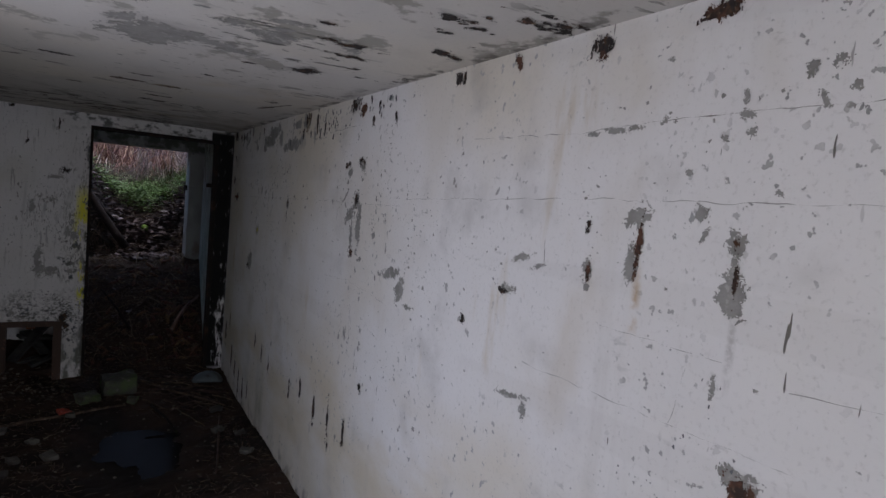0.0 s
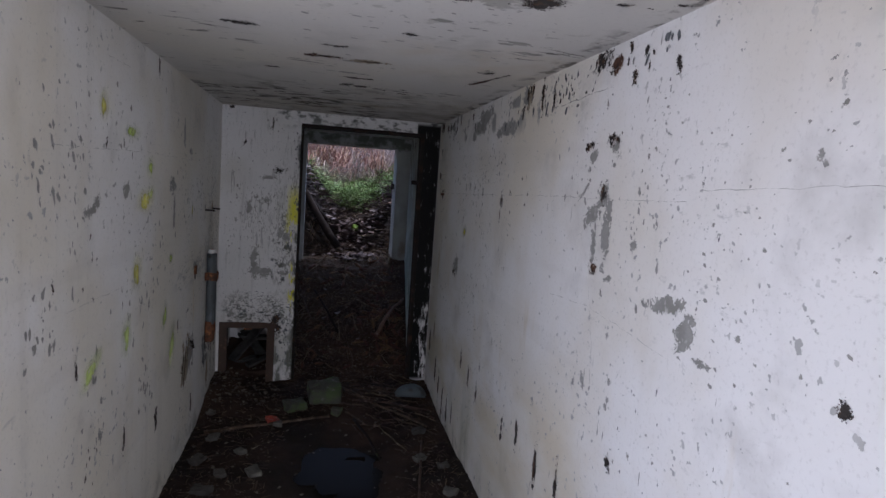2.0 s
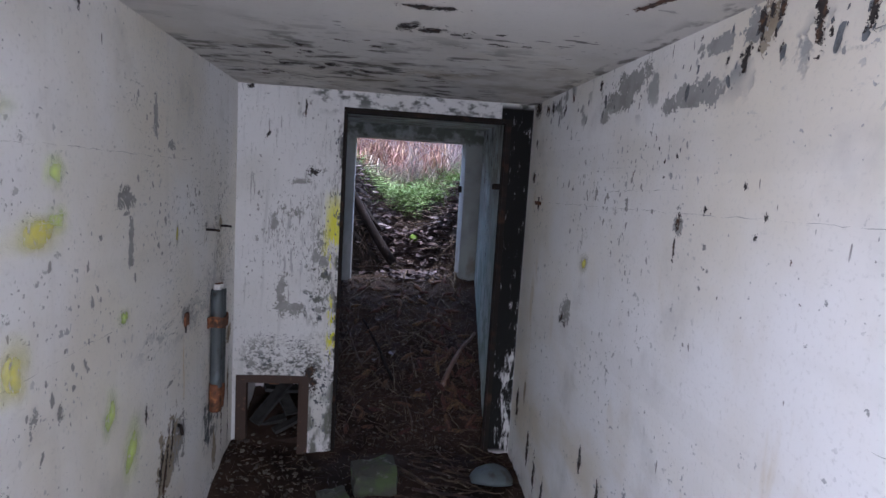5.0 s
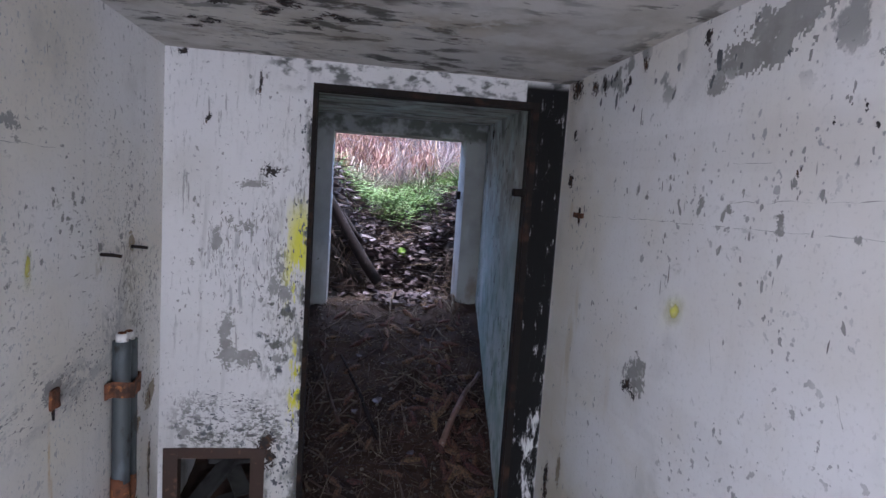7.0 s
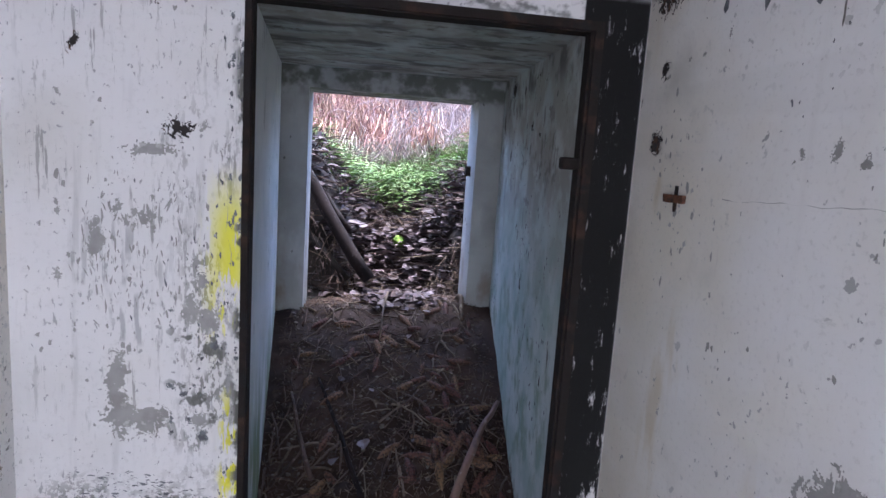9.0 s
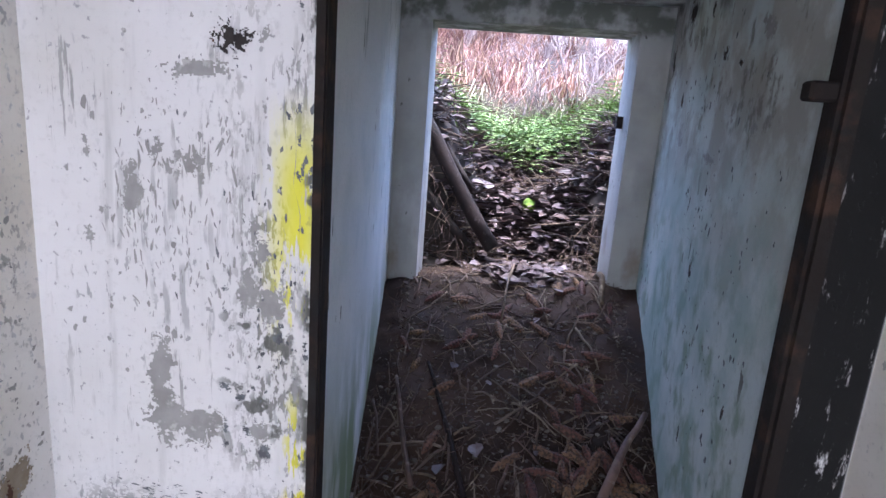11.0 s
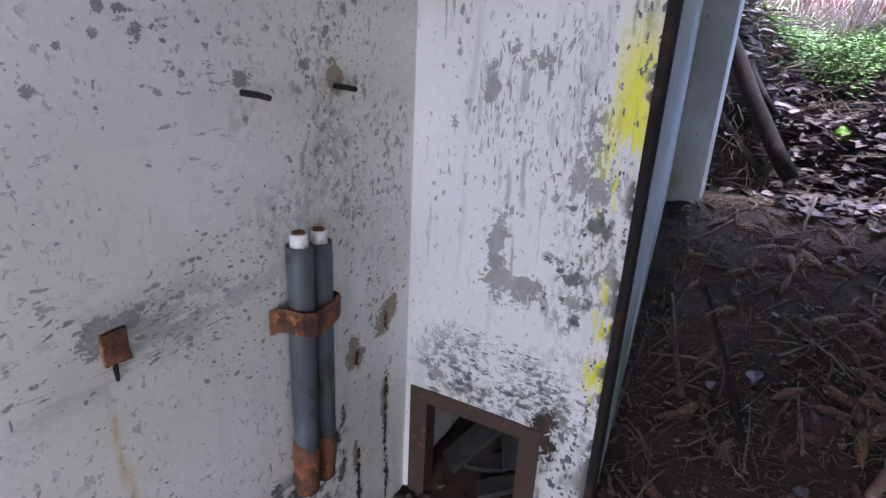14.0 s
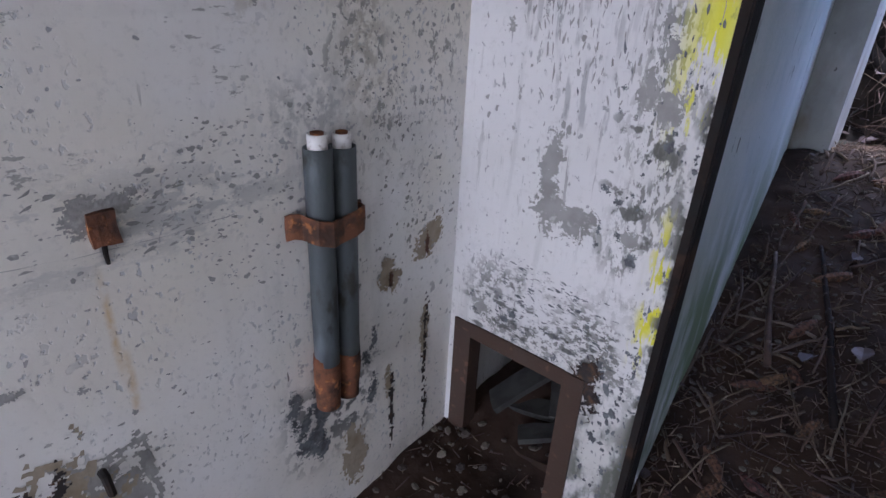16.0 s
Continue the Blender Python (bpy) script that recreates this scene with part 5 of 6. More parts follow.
block("rubble_stone", 0.40, 4.88, -0.01, 0.09, 0.07, 0.06, (3, 8, 70), mat_rubble, "small mossy stone beside the concrete block", "stone", 0.012, 9)
bm = bmesh.new()
bmesh.ops.create_uvsphere(bm, u_segments=22, v_segments=12, radius=0.13)
bmesh.ops.delete(bm, geom=[v for v in bm.verts if v.co.z < -0.002], context="VERTS")
for v in bm.verts:
    v.co.z *= 0.75
    v.co += noise.noise_vector(v.co * 12) * 0.006
bmesh.ops.solidify(bm, geom=bm.faces[:], thickness=0.004)
bowl = tagged(part("metal_bowl", bm, mat_slate, smooth=True), "dented blue-grey metal bowl lying upside down", "bowl")
bowl.matrix_world = pose(0.98, 5.16, 0.0, -14, 10, 30)
block("plastic_scrap", -0.04, 4.74, 0.0, 0.09, 0.06, 0.035, (10, 12, 30), mat_red, "crumpled faded red plastic scrap on the soil", "litter", 0.012, 3)
rng = random.Random(11)
for x, y, s in ((-0.33, 3.86, 0.10), (-0.27, 4.06, 0.08), (-0.09, 4.09, 0.10), (-0.42, 4.22, 0.09), (-0.20, 4.35, 0.07), (-0.38, 4.5, 0.08), (0.90, 4.2, 0.08), (1.02, 4.05, 0.07), (0.95, 4.55, 0.09), (1.0, 3.75, 0.08), (0.0, 4.7, 0.07), (-0.46, 4.86, 0.06)):
    block("stone_shard", x, y, floor_height(x, y) + 0.012, s, s * 0.75, 0.026, (rng.uniform(-6, 6), rng.uniform(-8, 8), rng.uniform(0, 180)), mat_pale_shard,
          "flat pale stone shard lying on damp soil", "stone", 0.012, s * 90 + x, "shards on the corridor floor")

pv, pf, pidx = [], [], {}
for i in range(-40, 40):
    for j in range(-40, 40):
        x, y = 0.40 + i * 0.014, 4.12 + j * 0.022
        k = 1 - ((x - 0.40) / 0.30) ** 2 - ((y - 4.12) / 0.60) ** 2 + 1.7 * noise.noise((x * 5, y * 3, 2)) + 0.8 * noise.noise((x * 15, y * 9, 6))
        if k > 0.15:
            f = []
            for di, dj in ((0, 0), (1, 0), (1, 1), (0, 1)):
                key = (i + di, j + dj)
                if key not in pidx:
                    pidx[key] = len(pv)
                    pv.append((0.40 + key[0] * 0.014, 4.12 + key[1] * 0.022, -0.0785))
                f.append(pidx[key])
            pf.append(tuple(f))
tagged(mesh_object("puddle", pv, pf, mat_water), "shallow still puddle on the dark soil", "puddle", kind="structure")


def stick(name, x0, y0, x1, y1, r, label, material=mat_twig, lift=0.0, group="sticks on the ground", height=floor_height, wob=0.012):
    p = Pile()
    pts, rad = [], []
    k = 7
    for i in range(k + 1):
        t = i / k
        x = x0 + (x1 - x0) * t + wob * noise.noise((x0 * 5 + t * 2.5, y0 * 5, 1))
        y = y0 + (y1 - y0) * t + wob * noise.noise((x0 * 5, y0 * 5 + t * 2.5, 4))
        pts.append((x, y, height(x, y) + r * 0.9 + lift * math.sin(math.pi * t)))
        rad.append(r * (1.05 - 0.45 * t + 0.1 * noise.noise((t * 6, x0, y0))))
    p.tube(pts, rad, 7)
    return tagged(p.make(name, material, smooth=True), label, "stick", group)


stick("stick", 0.765, 5.96, 1.075, 6.50, 0.019, "thick bare reddish stick lying along the passage wall", mat_stick, 0.03)
stick("stick", 0.21, 6.13, 0.065, 6.62, 0.012, "long bent stick lying on the passage soil", mat_twig)
stick("stick", 0.43, 6.03, 0.19, 6.72, 0.012, "long half-buried stick on the passage soil", mat_bark)
stick("stick", 1.00, 7.42, 0.99, 7.12, 0.018, "short stick leaning at the outer jamb", mat_twig, 0.03)
stick("stick", 0.58, 7.6, 0.50, 6.95, 0.009, "thin branching stick across the threshold", mat_twig, 0.05)
stick("stick", 0.52, 4.75, 0.66, 4.25, 0.010, "wet stick lying in the puddle", mat_bark, 0.03)
stick("stick", -0.45, 4.60, 0.35, 4.80, 0.012, "pale stick lying across the damp floor", mat_twig)
stick("stick", 0.45, 5.25, 1.02, 4.62, 0.011, "thin reed-like stick on the damp floor", mat_twig)
stick("stick", 0.52, 5.05, 1.06, 4.85, 0.009, "thin reed-like stick on the damp floor", mat_twig, 0.02)
stick("stick", 0.95, 4.40, 0.78, 3.55, 0.010, "thin stick along the corridor edge", mat_twig)
rng = random.Random(5)
for i in range(46):
    x, y = rng.uniform(0.40, 1.05), rng.uniform(4.55, 5.5)
    a, l = rng.gauss(-0.35, 0.35), rng.uniform(0.14, 0.4)
    stick("twig", x, y, min(1.1, x + math.cos(a) * l), y + math.sin(a) * l, rng.uniform(0.003, 0.007), "dry reed stem strewn before the doorway", mat_twig, rng.uniform(0, 0.012), "reed stems before the doorway")
for i in range(230):
    y = 5.6 + 1.85 * rng.random()
    x = rng.uniform(0.0, 1.04)
    a, l = rng.uniform(0, 6.28), rng.uniform(0.08, 0.3)
    x1, y1 = min(1.05, max(0.02, x + math.cos(a) * l)), y + math.sin(a) * l
    stick("twig", x, y, x1, min(7.6, max(5.5, y1)), rng.uniform(0.0025, 0.0065), "dry twig lying on the passage soil", mat_twig if i % 3 else mat_twig_pale, rng.uniform(0, 0.010), "twigs in the passage")

# fallen spruce cones
def cone_mesh(seed, length, radius):
    p = Pile()
    r = random.Random(seed)
    rings, sides = 15, 9
    pts, rad = [], []
    for i in range(rings):
        t = i / (rings - 1)
        pts.append((length * (t - 0.5), 0.005 * math.sin(t * 3 + seed), 0))
        prof = max(0.16, math.sin(math.pi * min(1, 0.12 + 0.88 * t)) ** 0.65)
        rad.append(radius * prof * (1.03 if i % 2 else 0.93))
    p.tube(pts, rad, sides)
    for k, v in enumerate(p.v):
        p.v[k] = Vector(v) * 1.0 + Vector((0.004 * ((k % sides) % 2) - 0.002, 0, 0))
    me = bpy.data.meshes.new("spruce_cone")
    me.from_pydata([tuple(v) for v in p.v], [], p.f)
    me.materials.append(mat_cone)
    return me


cones = [cone_mesh(i, l, r) for i, (l, r) in enumerate(((0.115, 0.019), (0.095, 0.017), (0.13, 0.0205)))]
rng = random.Random(21)
for i in range(125):
    y = 5.55 + 1.75 * rng.random() ** 0.9 if i < 85 else rng.gauss(6.1, 0.22)
    x = rng.uniform(0.74, 1.02) if i >= 85 else rng.triangular(0.05, 1.04, 0.9) if rng.random() < 0.5 else rng.uniform(0.05, 1.02)
    ob = new("spruce_cone", cones[i % 3])
    slope = math.degrees(math.atan(0.41))
    ob.matrix_world = pose(x, y, floor_height(x, y) + (0.001 if i < 85 else 0.010), slope, 0, 0) @ pose(0, 0, 0, rng.uniform(-15, 15), rng.uniform(-14, 14), rng.uniform(0, 360))
    tagged(ob, "brown fallen spruce cone lying on the soil", "cone", "fallen cones in the passage")

bm = bmesh.new()
add_box(bm, OPEN_R - 0.03, OPEN_R + 0.01, 7.42, 7.46, 1.60, 1.66)
tagged(part("iron_lug", roughened(bm, 0.004, 0.03, 1), mat_rust_dark), "dark iron lug on the outer concrete jamb", "iron lug")

# small stuff on the soil
rng = random.Random(8)
p = Pile()
for i in range(7500):
    if rng.random() < 0.62:
        x, y = rng.uniform(-0.02, 1.1), rng.uniform(5.45, 7.6)
    else:
        x, y = rng.uniform(LEFT, RIGHT), rng.uniform(3.0, 5.45)
        if math.hypot((x - 0.4) / 0.42, (y - 4.12) / 0.75) < 1:
            continue
    z, a, l = floor_height(x, y), rng.uniform(0, 6.28), rng.uniform(0.015, 0.06)
    d = Vector((math.cos(a) * l, math.sin(a) * l, rng.uniform(-0.01, 0.02) + (0.41 * math.sin(a) * l if y > 5.5 else 0)))
    p.tube([(x, y, z + 0.003), Vector((x, y, z + 0.004)) + d], [rng.uniform(0.0012, 0.0034), 0.001], 4, False)
tagged(p.make("twig_litter", mat_twig), "fine twig and needle litter on the soil", "litter", kind="stuff")
p = Pile()
for i in range(1300):
    x, y = (rng.uniform(0.0, 1.1), rng.uniform(5.45, 7.2)) if i < 1000 else (rng.uniform(-0.5, 1.1), rng.uniform(3.2, 5.4))
    p.stone((x, y, floor_height(x, y) + 0.002), 0.004 + 0.013 * rng.random() ** 2, rng)
for i in range(260):
    x, y = rng.uniform(-0.52, -0.02), rng.uniform(4.95, 5.75)
    z = floor_height(x, y) if y < 5.5 else 0.10
    p.stone((x, y, z + 0.006), 0.005 + 0.016 * rng.random() ** 2, rng)
tagged(p.make("pebbles", mat_pebble), "small pebbles scattered on the soil", "pebbles", kind="stuff")


def leaf_at(p, x, y, z, size, rng, tilt=0.5):
    a = rng.uniform(0, 6.28)
    p.leaf((x, y, z), (math.cos(a), math.sin(a), rng.uniform(-0.2, 0.3) * tilt), (rng.uniform(-tilt, tilt), rng.uniform(-tilt, tilt), 1), size, size * rng.uniform(0.45, 0.8), rng.uniform(0.02, 0.2))


p = Pile()
for i in range(4600):
    k = rng.random()
    if k < 0.06:
        x, y = rng.gauss(0.62, 0.12), rng.gauss(7.42, 0.08)
    elif k < 0.065:
        x, y = rng.uniform(0, 1.1), rng.uniform(5.6, 7.3)
    else:
        x, y = rng.gauss(0.70, 0.24 + 0.34 * rng.random()), rng.uniform(7.62, 9.4)
    z = floor_height(x, y) if y < 7.57 else ground_height(x, y)
    leaf_at(p, x, y, z + rng.uniform(0.006, 0.03), rng.uniform(0.03, 0.095) * (1.35 if y > 7.6 else 1.0), rng)
tagged(p.make("leaf_litter", mat_leaf), "wet brown fallen leaves at the threshold", "leaves", kind="stuff")

# debris inside the recess
rng = random.Random(3)
bm = bmesh.new()
add_box(bm, NX0, NX1, END + 0.06, END + NDEEP, -0.3, 0.10)
tagged(part("recess_soil", roughened(bm, 0.03, 0.12, 6), mat_soil), "loose soil filling the wall recess", "soil", kind="structure")
for i, (x0, y0, z0, x1, y1, z1, w) in enumerate(((-0.42, 5.55, 0.17, -0.22, 5.80, 0.40, 0.09), (-0.20, 5.60, 0.20, -0.36, 5.85, 0.34, 0.08), (-0.40, 5.75, 0.32, -0.14, 5.82, 0.28, 0.10), (-0.44, 5.62, 0.12, -0.25, 5.66, 0.16, 0.07), (-0.30, 5.52, 0.13, -0.14, 5.62, 0.18, 0.06))):
    bm = bmesh.new()
    add_box(bm, -0.5, 0.5, -w / 2, w / 2, -0.010, 0.010)
    d = Vector((x1 - x0, y1 - y0, z1 - z0))
    bmesh.ops.subdivide_edges(bm, edges=bm.edges[:], cuts=3, use_grid_fill=True)
    for v in bm.verts:
        v.co.x *= d.length
        v.co += noise.noise_vector(v.co * 9 + Vector((i * 3, 0, 0))) * 0.012
    ob = part("broken_slab", bm, mat_slab)
    ob.matrix_world = Matrix.Translation(((x0 + x1) / 2, (y0 + y1) / 2, (z0 + z1) / 2)) @ d.to_track_quat("X", "Z").to_matrix().to_4x4()
    tagged(ob, "broken grey slab piled inside the wall recess", "debris", "slabs in the recess")

# ---- outside: brush pile, logs, plants, bank ----
def log(name, a, b, r, label, bend=0.03):
    a, b = Vector(a), Vector(b)
    p = Pile()
    pts = [a.lerp(b, i / 9) + Vector((bend * noise.noise((i * 0.5, a.x, 1)), 0, bend * noise.noise((i * 0.5, a.x, 6)))) for i in range(10)]
    p.tube(pts, [r * (1 - 0.025 * i + 0.16 * noise.noise((i * 1.3, r * 50, 2))) for i in range(10)], 14)
    p.v = [v + noise.noise_vector(Vector((v.x * 9, v.y * 9, v.z * 3)) * 3) * r * 0.16 for v in p.v]
    return tagged(p.make(name, mat_bark, smooth=True), label, "log", "logs beside the outer doorway")


log("log", (0.44, 7.62, 0.90), (-0.42, 8.05, 2.15), 0.045, "dark wet log leaning beside the outer doorway")
log("log", (0.30, 7.74, 1.20), (-0.38, 8.30, 2.10), 0.018, "thin dark pole leaning beside the log")
log("log", (0.30, 7.66, 0.88), (-0.50, 7.95, 1.75), 0.03, "short dark log under the leaning log")
rng = random.Random(17)
p = Pile()
for i in range(560):
    side = rng.random() < 0.55
    x, y = (rng.uniform(-0.5, 0.42), rng.uniform(7.62, 8.6)) if side else (rng.uniform(0.72, 1.5), rng.uniform(7.62, 8.7))
    z = ground_height(x, y)
    a, l = rng.uniform(0, 6.28), rng.uniform(0.08, 0.32)
    d = Vector((math.cos(a) * l, math.sin(a) * l * 0.6, rng.uniform(-0.6, 0.15) * l))
    q = Vector((x, y, z + rng.uniform(0.0, 0.05)))
    r = rng.uniform(0.0015, 0.0055)
    p.tube([q, q + d * 0.5 + Vector((rng.uniform(-.03, .03), 0, rng.uniform(0, .04))), q + d], [r, r * 0.8, r * 0.4], 5)
tagged(p.make("brush_litter", mat_bark), "tangled dark twigs and roots outside the doorway", "brush", kind="stuff")
p = Pile()
for i in range(380):
    x, y = rng.uniform(0.0, 1.4), rng.uniform(7.6, 8.9)
    z = ground_height(x, y)
    a, l = rng.uniform(0, 6.28), rng.uniform(0.1, 0.4)
    q = Vector((x, y, z + rng.uniform(0.01, 0.06)))
    p.tube([q, q + Vector((math.cos(a) * l, math.sin(a) * l, rng.uniform(-0.05, 0.12)))], [rng.uniform(0.003, 0.006), 0.002], 5)
tagged(p.make("twig_litter", mat_twig), "dead twigs strewn over wet leaves", "twigs", kind="stuff")

bm = bmesh.new()
bmesh.ops.create_icosphere(bm, subdivisions=4, radius=0.05)
for v in bm.verts:
    v.co.z *= 0.9
    v.co += v.co.normalized() * (0.012 * noise.noise(v.co * 22) + 0.006 * noise.noise(v.co * 90))
moss = tagged(part("moss_clump", bm, mat_moss, smooth=True), "bright green moss clump on the wet leaves", "moss")
mz = ground_height(0.66, 8.12)
moss.location = (0.66, 8.12, mz + 0.025)

# green undergrowth
rng = random.Random(31)
p = Pile()
for i in range(3000):
    y = rng.uniform(8.75, 12.4)
    x = rng.uniform(0.6 - 0.28 * (y - 5) * 0.9 - 0.3, 0.6 + 0.28 * (y - 5) + 0.3)
    if rng.random() > 0.10 + 0.9 * smooth(-0.1, 0.3, noise.noise((x * 1.6, y * 1.6, 9))):
        continue
    z = ground_height(x, y)
    h = rng.uniform(0.04, 0.20)
    top = Vector((x + rng.uniform(-.05, .05), y + rng.uniform(-.05, .05), z + h))
    p.blade((x, y, z - 0.01), top, (0.01, 0, 0), 0.0025)
    for k in range(rng.randint(4, 8)):
        a = rng.uniform(0, 6.28)
        f = rng.uniform(0.4, 1.0)
        q = Vector((x, y, z)).lerp(top, f)
        p.leaf(q, (math.cos(a), math.sin(a), rng.uniform(-0.4, 0.4)), (rng.uniform(-.4, .4), rng.uniform(-.4, .4), 1), rng.uniform(0.025, 0.065), rng.uniform(0.012, 0.032), rng.uniform(0, 0.12))
for i in range(420):
    y = rng.uniform(8.55, 10.8)
    x = rng.uniform(0.6 - 0.25 * (y - 5), 0.6 + 0.25 * (y - 5))
    z = ground_height(x, y)
    for k in range(rng.randint(3, 6)):
        a, l = rng.uniform(0, 6.28), rng.uniform(0.12, 0.26)
        d = Vector((math.cos(a), math.sin(a), 0))
        for j in range(6):
            f = 0.25 + j * 0.13
            q = Vector((x, y, z)) + d * l * f + Vector((0, 0, l * 1.1 * math.sin(f * 2.2)))
            side = Vector((-d.y, d.x, 0.1)) * (1 if j % 2 else -1)
            p.leaf(q, side + d * 0.5, (0, 0, 1), 0.075 * (1.15 - f), 0.03, 0.05)
tagged(p.make("undergrowth", mat_green_leaf), "low bright green plants on the bank", "plants", kind="stuff")
p = Pile()
for i in range(3800):
    y = rng.uniform(8.3, 13.0)
    x = rng.uniform(0.6 - 0.28 * (y - 5) - 0.2, 0.6 + 0.28 * (y - 5) + 0.2)
    if abs(x - 0.62) < 0.35 and y < 8.8:
        continue
    z = ground_height(x, y)
    a, l = rng.uniform(0, 6.28), rng.uniform(0.08, 0.3)
    p.blade((x, y, z - 0.01), (x + math.cos(a) * l * 0.6, y + math.sin(a) * l * 0.6, z + l * rng.uniform(0.3, 0.9)), (0, 0, l * 0.25), rng.uniform(0.002, 0.005))
tagged(p.make("grass", mat_green_leaf), "sparse green grass blades on the bank", "grass", kind="stuff")

# dead bracken and pale grass: drooping tussocks over the bank
for name, mt, clumps, y0, y1, bias, label in (
        ("bracken", mat_bracken, 520, 10.7, 21.5, -1, "dense reddish dead bracken drooping over the bank"),
        ("bracken", mat_shaded_bracken, 300, 10.7, 20.0, -0.6, "dark brown bracken, coloured as shaded gaps under the drooping fronds"),
        ("dead_grass", mat_straw, 400, 10.4, 22.0, 1, "pale dry grass tangled over the bank")):
    p = Pile()
    made = 0
    while made < clumps:
        y = y0 + (y1 - y0) * rng.random() ** 1.25
        x = rng.uniform(0.5 - 0.26 * (y - 4.3) - 0.4, 0.5 + 0.30 * (y - 4.3) + 0.4)
        u = (x - 0.5) / (0.28 * (y - 4.3))
        if rng.random() > 0.12 + 0.88 * smooth(-0.5, 0.5, u * bias + noise.noise((x * 0.8, y * 0.8, bias * 3)) * 1.3):
            continue
        made += 1
        z = ground_height(x, y)
        h, spread = rng.uniform(0.18, 0.62), rng.uniform(0.3, 0.8)
        heading = rng.choice((0.2, 3.0, -0.6, -2.6, -1.5)) + rng.gauss(0, 0.5)
        for k in range(36):
            a = rng.gauss(heading, 0.6)
            f = rng.uniform(0.4, 1.1)
            tip = Vector((x + math.cos(a) * spread * f, y + math.sin(a) * spread * f, z + h * rng.uniform(-0.25, 0.6)))
            root = (x + rng.uniform(-.06, .06), y + rng.uniform(-.06, .06), z - 0.02)
            p.blade(root, tip, (0, 0, h * rng.uniform(0.4, 0.9)), rng.uniform(0.002, 0.009))
    tagged(p.make(name, mt), label, "bracken" if name == "bracken" else "grass", kind="stuff")

# arching pale bramble stems across the bank
p = Pile()
for i in range(170):
    y = rng.uniform(10.2, 15.5)
    x = 0.5 + 0.27 * (y - 4.3) * rng.triangular(-0.6, 1.15, 0.7)
    a, l, h = rng.uniform(0, 6.28), rng.uniform(0.5, 1.4), rng.uniform(0.3, 0.9)
    q, r = Vector((x, y, ground_height(x, y) - 0.03)), rng.uniform(0.004, 0.009)
    pts = [q + Vector((math.cos(a) * l * t, math.sin(a) * l * t * 0.6, h * math.sin(math.pi * min(1, t * 0.85)) + 0.03 * math.sin(t * 9 + i))) for t in (0, 0.2, 0.4, 0.6, 0.8, 1.0)]
    p.tube(pts, [r * (1 - 0.13 * k) for k in range(6)], 5, False)
tagged(p.make("bramble_stems", mat_branch), "arching pale bare bramble stems over dead grass", "brambles", kind="stuff")

# a tuft of green grass and roots hanging from the turf edge
p = Pile()
for i in range(90):
    a, l = rng.uniform(0, 6.28), rng.uniform(0.2, 0.5)
    x, y = -0.75 + rng.gauss(0, 0.08), 14.2 + rng.gauss(0, 0.08)
    z = ground_height(x, y)
    p.blade((x, y, z), (x + math.cos(a) * l * 0.7, y + math.sin(a) * l * 0.6, z + l * rng.uniform(0.1, 0.6)), (0, 0, l * 0.5), 0.008)
tagged(p.make("grass_tuft", mat_green_leaf), "green grass tuft among dead bracken", "grass")
p = Pile()
for i in range(190):
    x = rng.uniform(-0.25, 0.36) if rng.random() < 0.5 else rng.uniform(0.84, 1.35)
    y = rng.uniform(7.66, 7.86)
    z = ground_height(x, y + 0.06)
    l = rng.uniform(0.08, 0.3)
    q = Vector((x, y - 0.03, z + 0.02))
    p.tube([q, q + Vector((rng.uniform(-.07, .07), -0.05, -l * 0.3)), q + Vector((rng.uniform(-.12, .12), -0.07, -l))], [0.003, 0.0025, 0.001], 4, False)
tagged(p.make("hanging_roots", mat_twig), "dry roots hanging from the turf edge", "roots", kind="stuff")

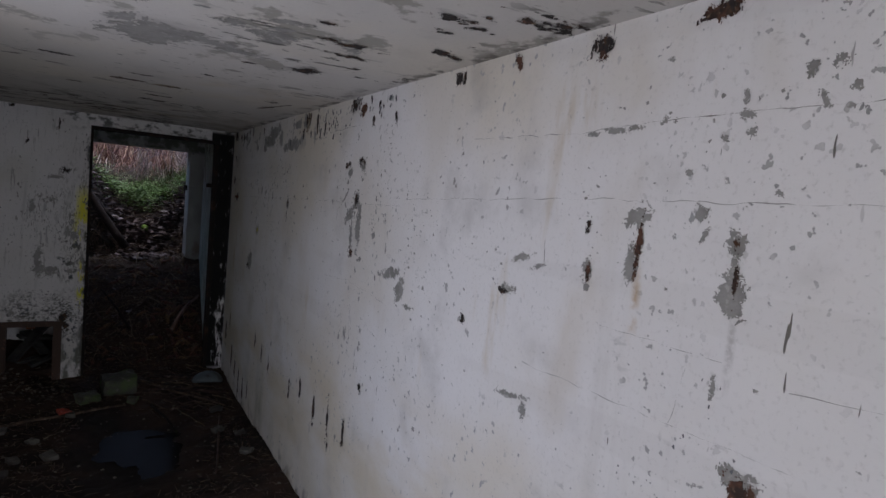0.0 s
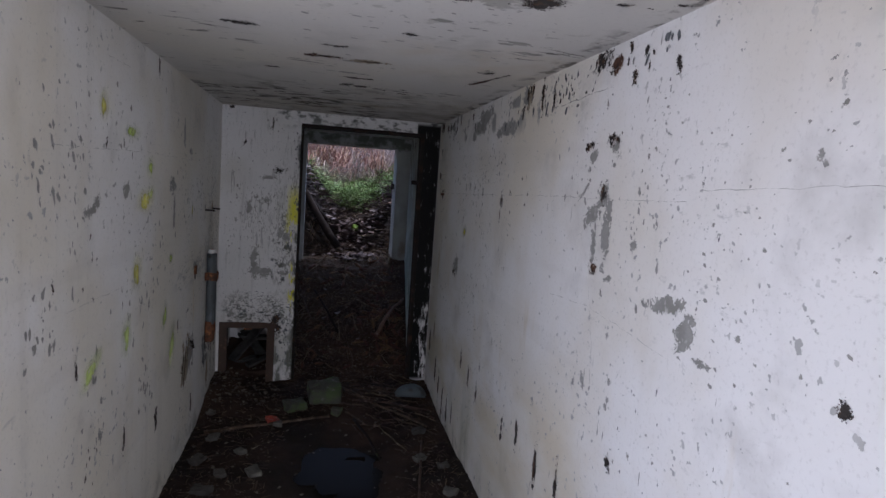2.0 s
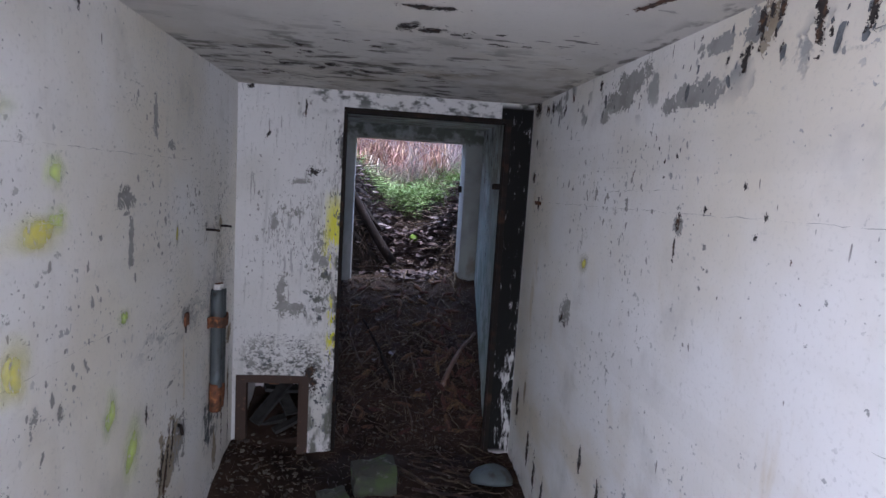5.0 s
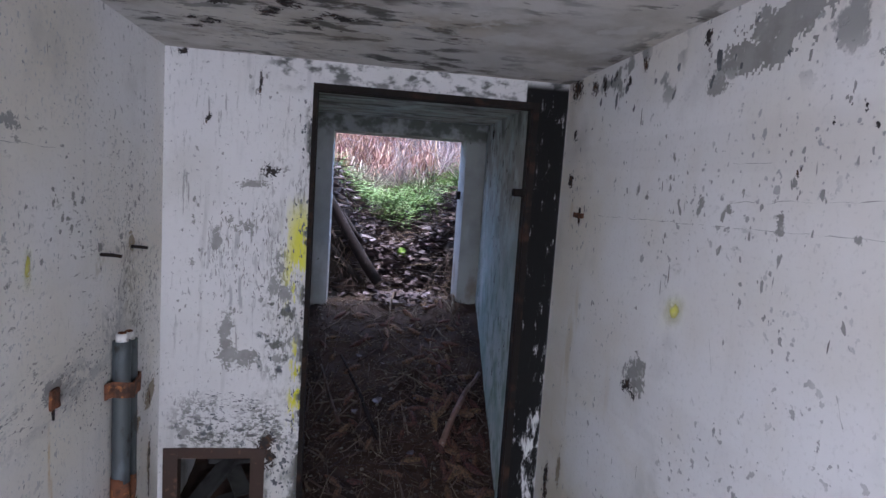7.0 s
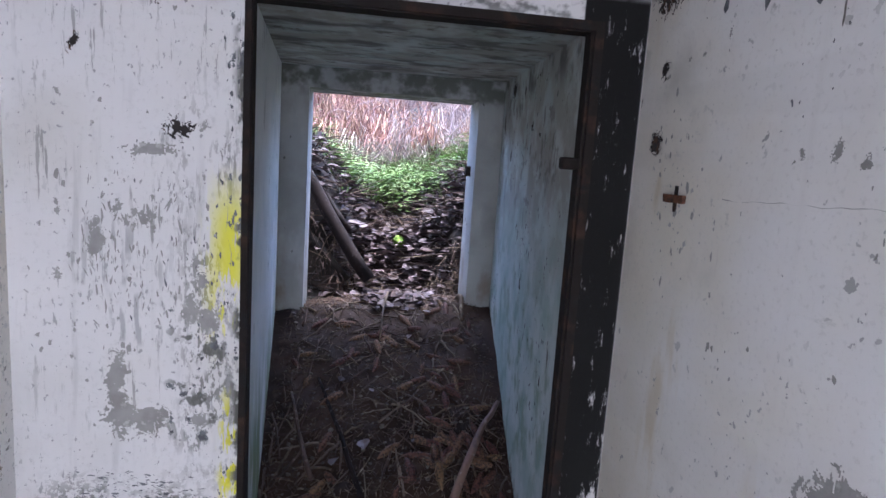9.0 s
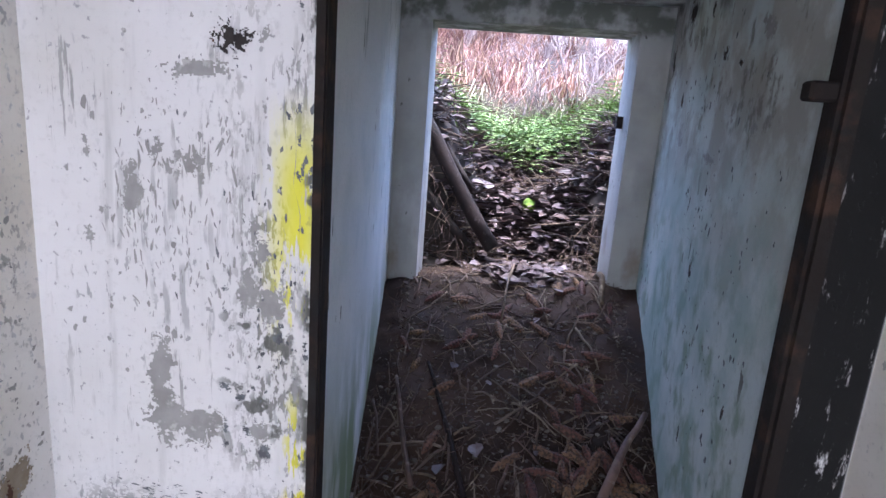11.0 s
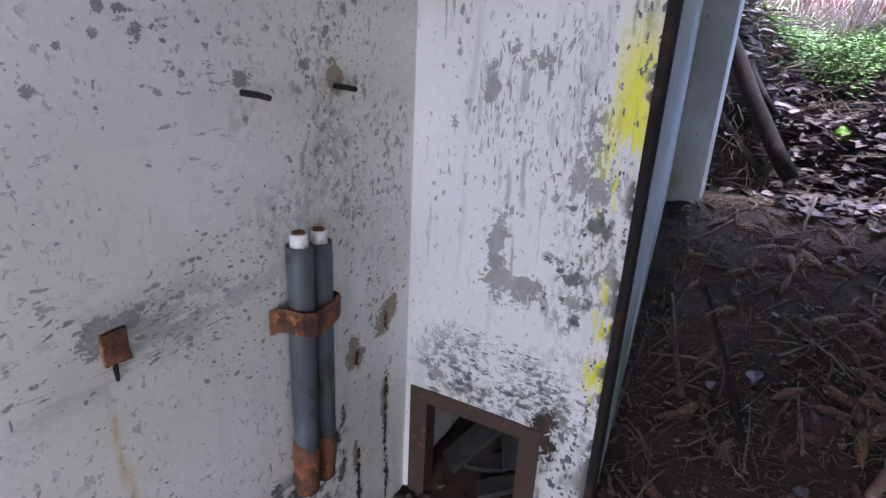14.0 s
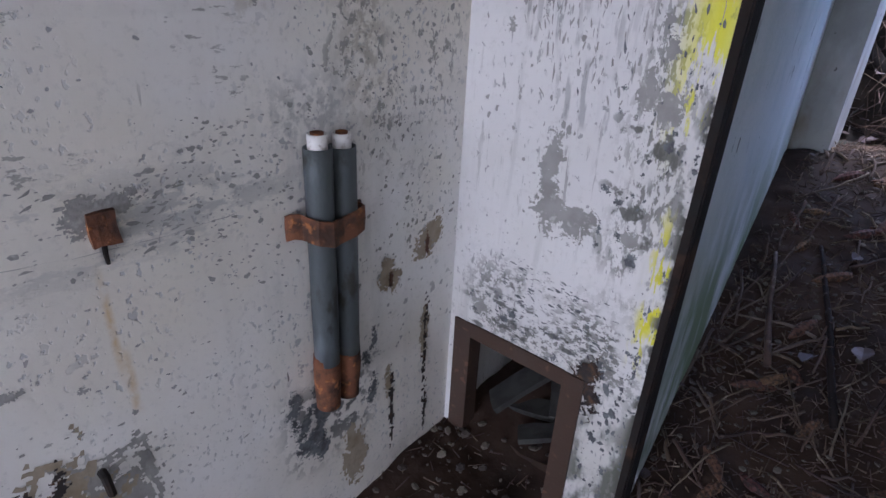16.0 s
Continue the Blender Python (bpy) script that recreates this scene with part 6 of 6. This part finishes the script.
# bare shrubs and trees above the bank
def branch(p, a, d, length, r, depth, rng):
    pts, rad = [Vector(a)], [r]
    for i in range(4):
        d = (d + Vector((rng.gauss(0, 0.16), rng.gauss(0, 0.16), rng.gauss(0.03, 0.10)))).normalized()
        pts.append(pts[-1] + d * length / 4)
        rad.append(r * (1 - 0.2 * (i + 1)))
    p.tube(pts, rad, 5 if r < 0.02 else 8, False)
    if depth:
        for k in range(rng.randint(3, 5)):
            j = rng.randint(1, 4)
            nd = (d + Vector((rng.gauss(0, 0.6), rng.gauss(0, 0.6), rng.gauss(0.1, 0.4)))).normalized()
            branch(p, pts[j], nd, length * rng.uniform(0.4, 0.7), rad[j] * 0.55, depth - 1, rng)


rng = random.Random(77)
for i, (x, y) in enumerate(((2.1, 11.6), (2.7, 12.6), (1.9, 13.4), (3.3, 14.2), (2.5, 15.2), (3.6, 16.4), (2.2, 16.8), (1.4, 18.0), (0.4, 19.0), (-1.2, 18.0), (4.2, 18.5), (3.0, 19.5))):
    shrub = tagged(new("bare_shrub"), "leafless pale shrub tangled among dead grass", "shrub", "bare shrubs on the bank")
    z = ground_height(x, y)
    shrub.location = (x, y, z)
    for k in range(6):
        p = Pile()
        branch(p, (0, 0, -0.05), Vector((rng.gauss(0, 0.5), rng.gauss(0, 0.4), 0.8)).normalized(), rng.uniform(0.9, 1.7), 0.013, 2, rng)
        p.make("stem", mat_branch, shrub)
for i, (x, y, h) in enumerate(((-1.0, 23, 7), (0.2, 25, 8), (1.2, 22.5, 7), (2.2, 26, 8), (3.1, 23.5, 6), (-2.4, 25, 8), (4.4, 27, 8), (0.8, 30, 9), (3.2, 31, 9), (-1.6, 30, 9), (5.8, 30, 9))):
    tree = tagged(new("bare_tree"), "tall thin leafless tree above the bank", "tree", "trees above the bank")
    tree.location = (x, y, ground_height(x, y))
    p, q = Pile(), Pile()
    pts = [Vector((0.25 * noise.noise((i, k * 0.3, 1)), 0.25 * noise.noise((i, k * 0.3, 5)), -0.1 + h * k / 9)) for k in range(10)]
    p.tube(pts, [0.11 * (1 - k / 11) for k in range(10)], 9, False)
    p.make("trunk", mat_branch, tree, True)
    for k in range(1, 10):
        for j in range(4):
            branch(q, pts[k], Vector((rng.gauss(0, 0.7), rng.gauss(0, 0.7), 0.45)).normalized(), rng.uniform(0.8, 1.8), 0.022 * (1 - k / 14), 2, rng)
    q.make("crown", mat_branch, tree)
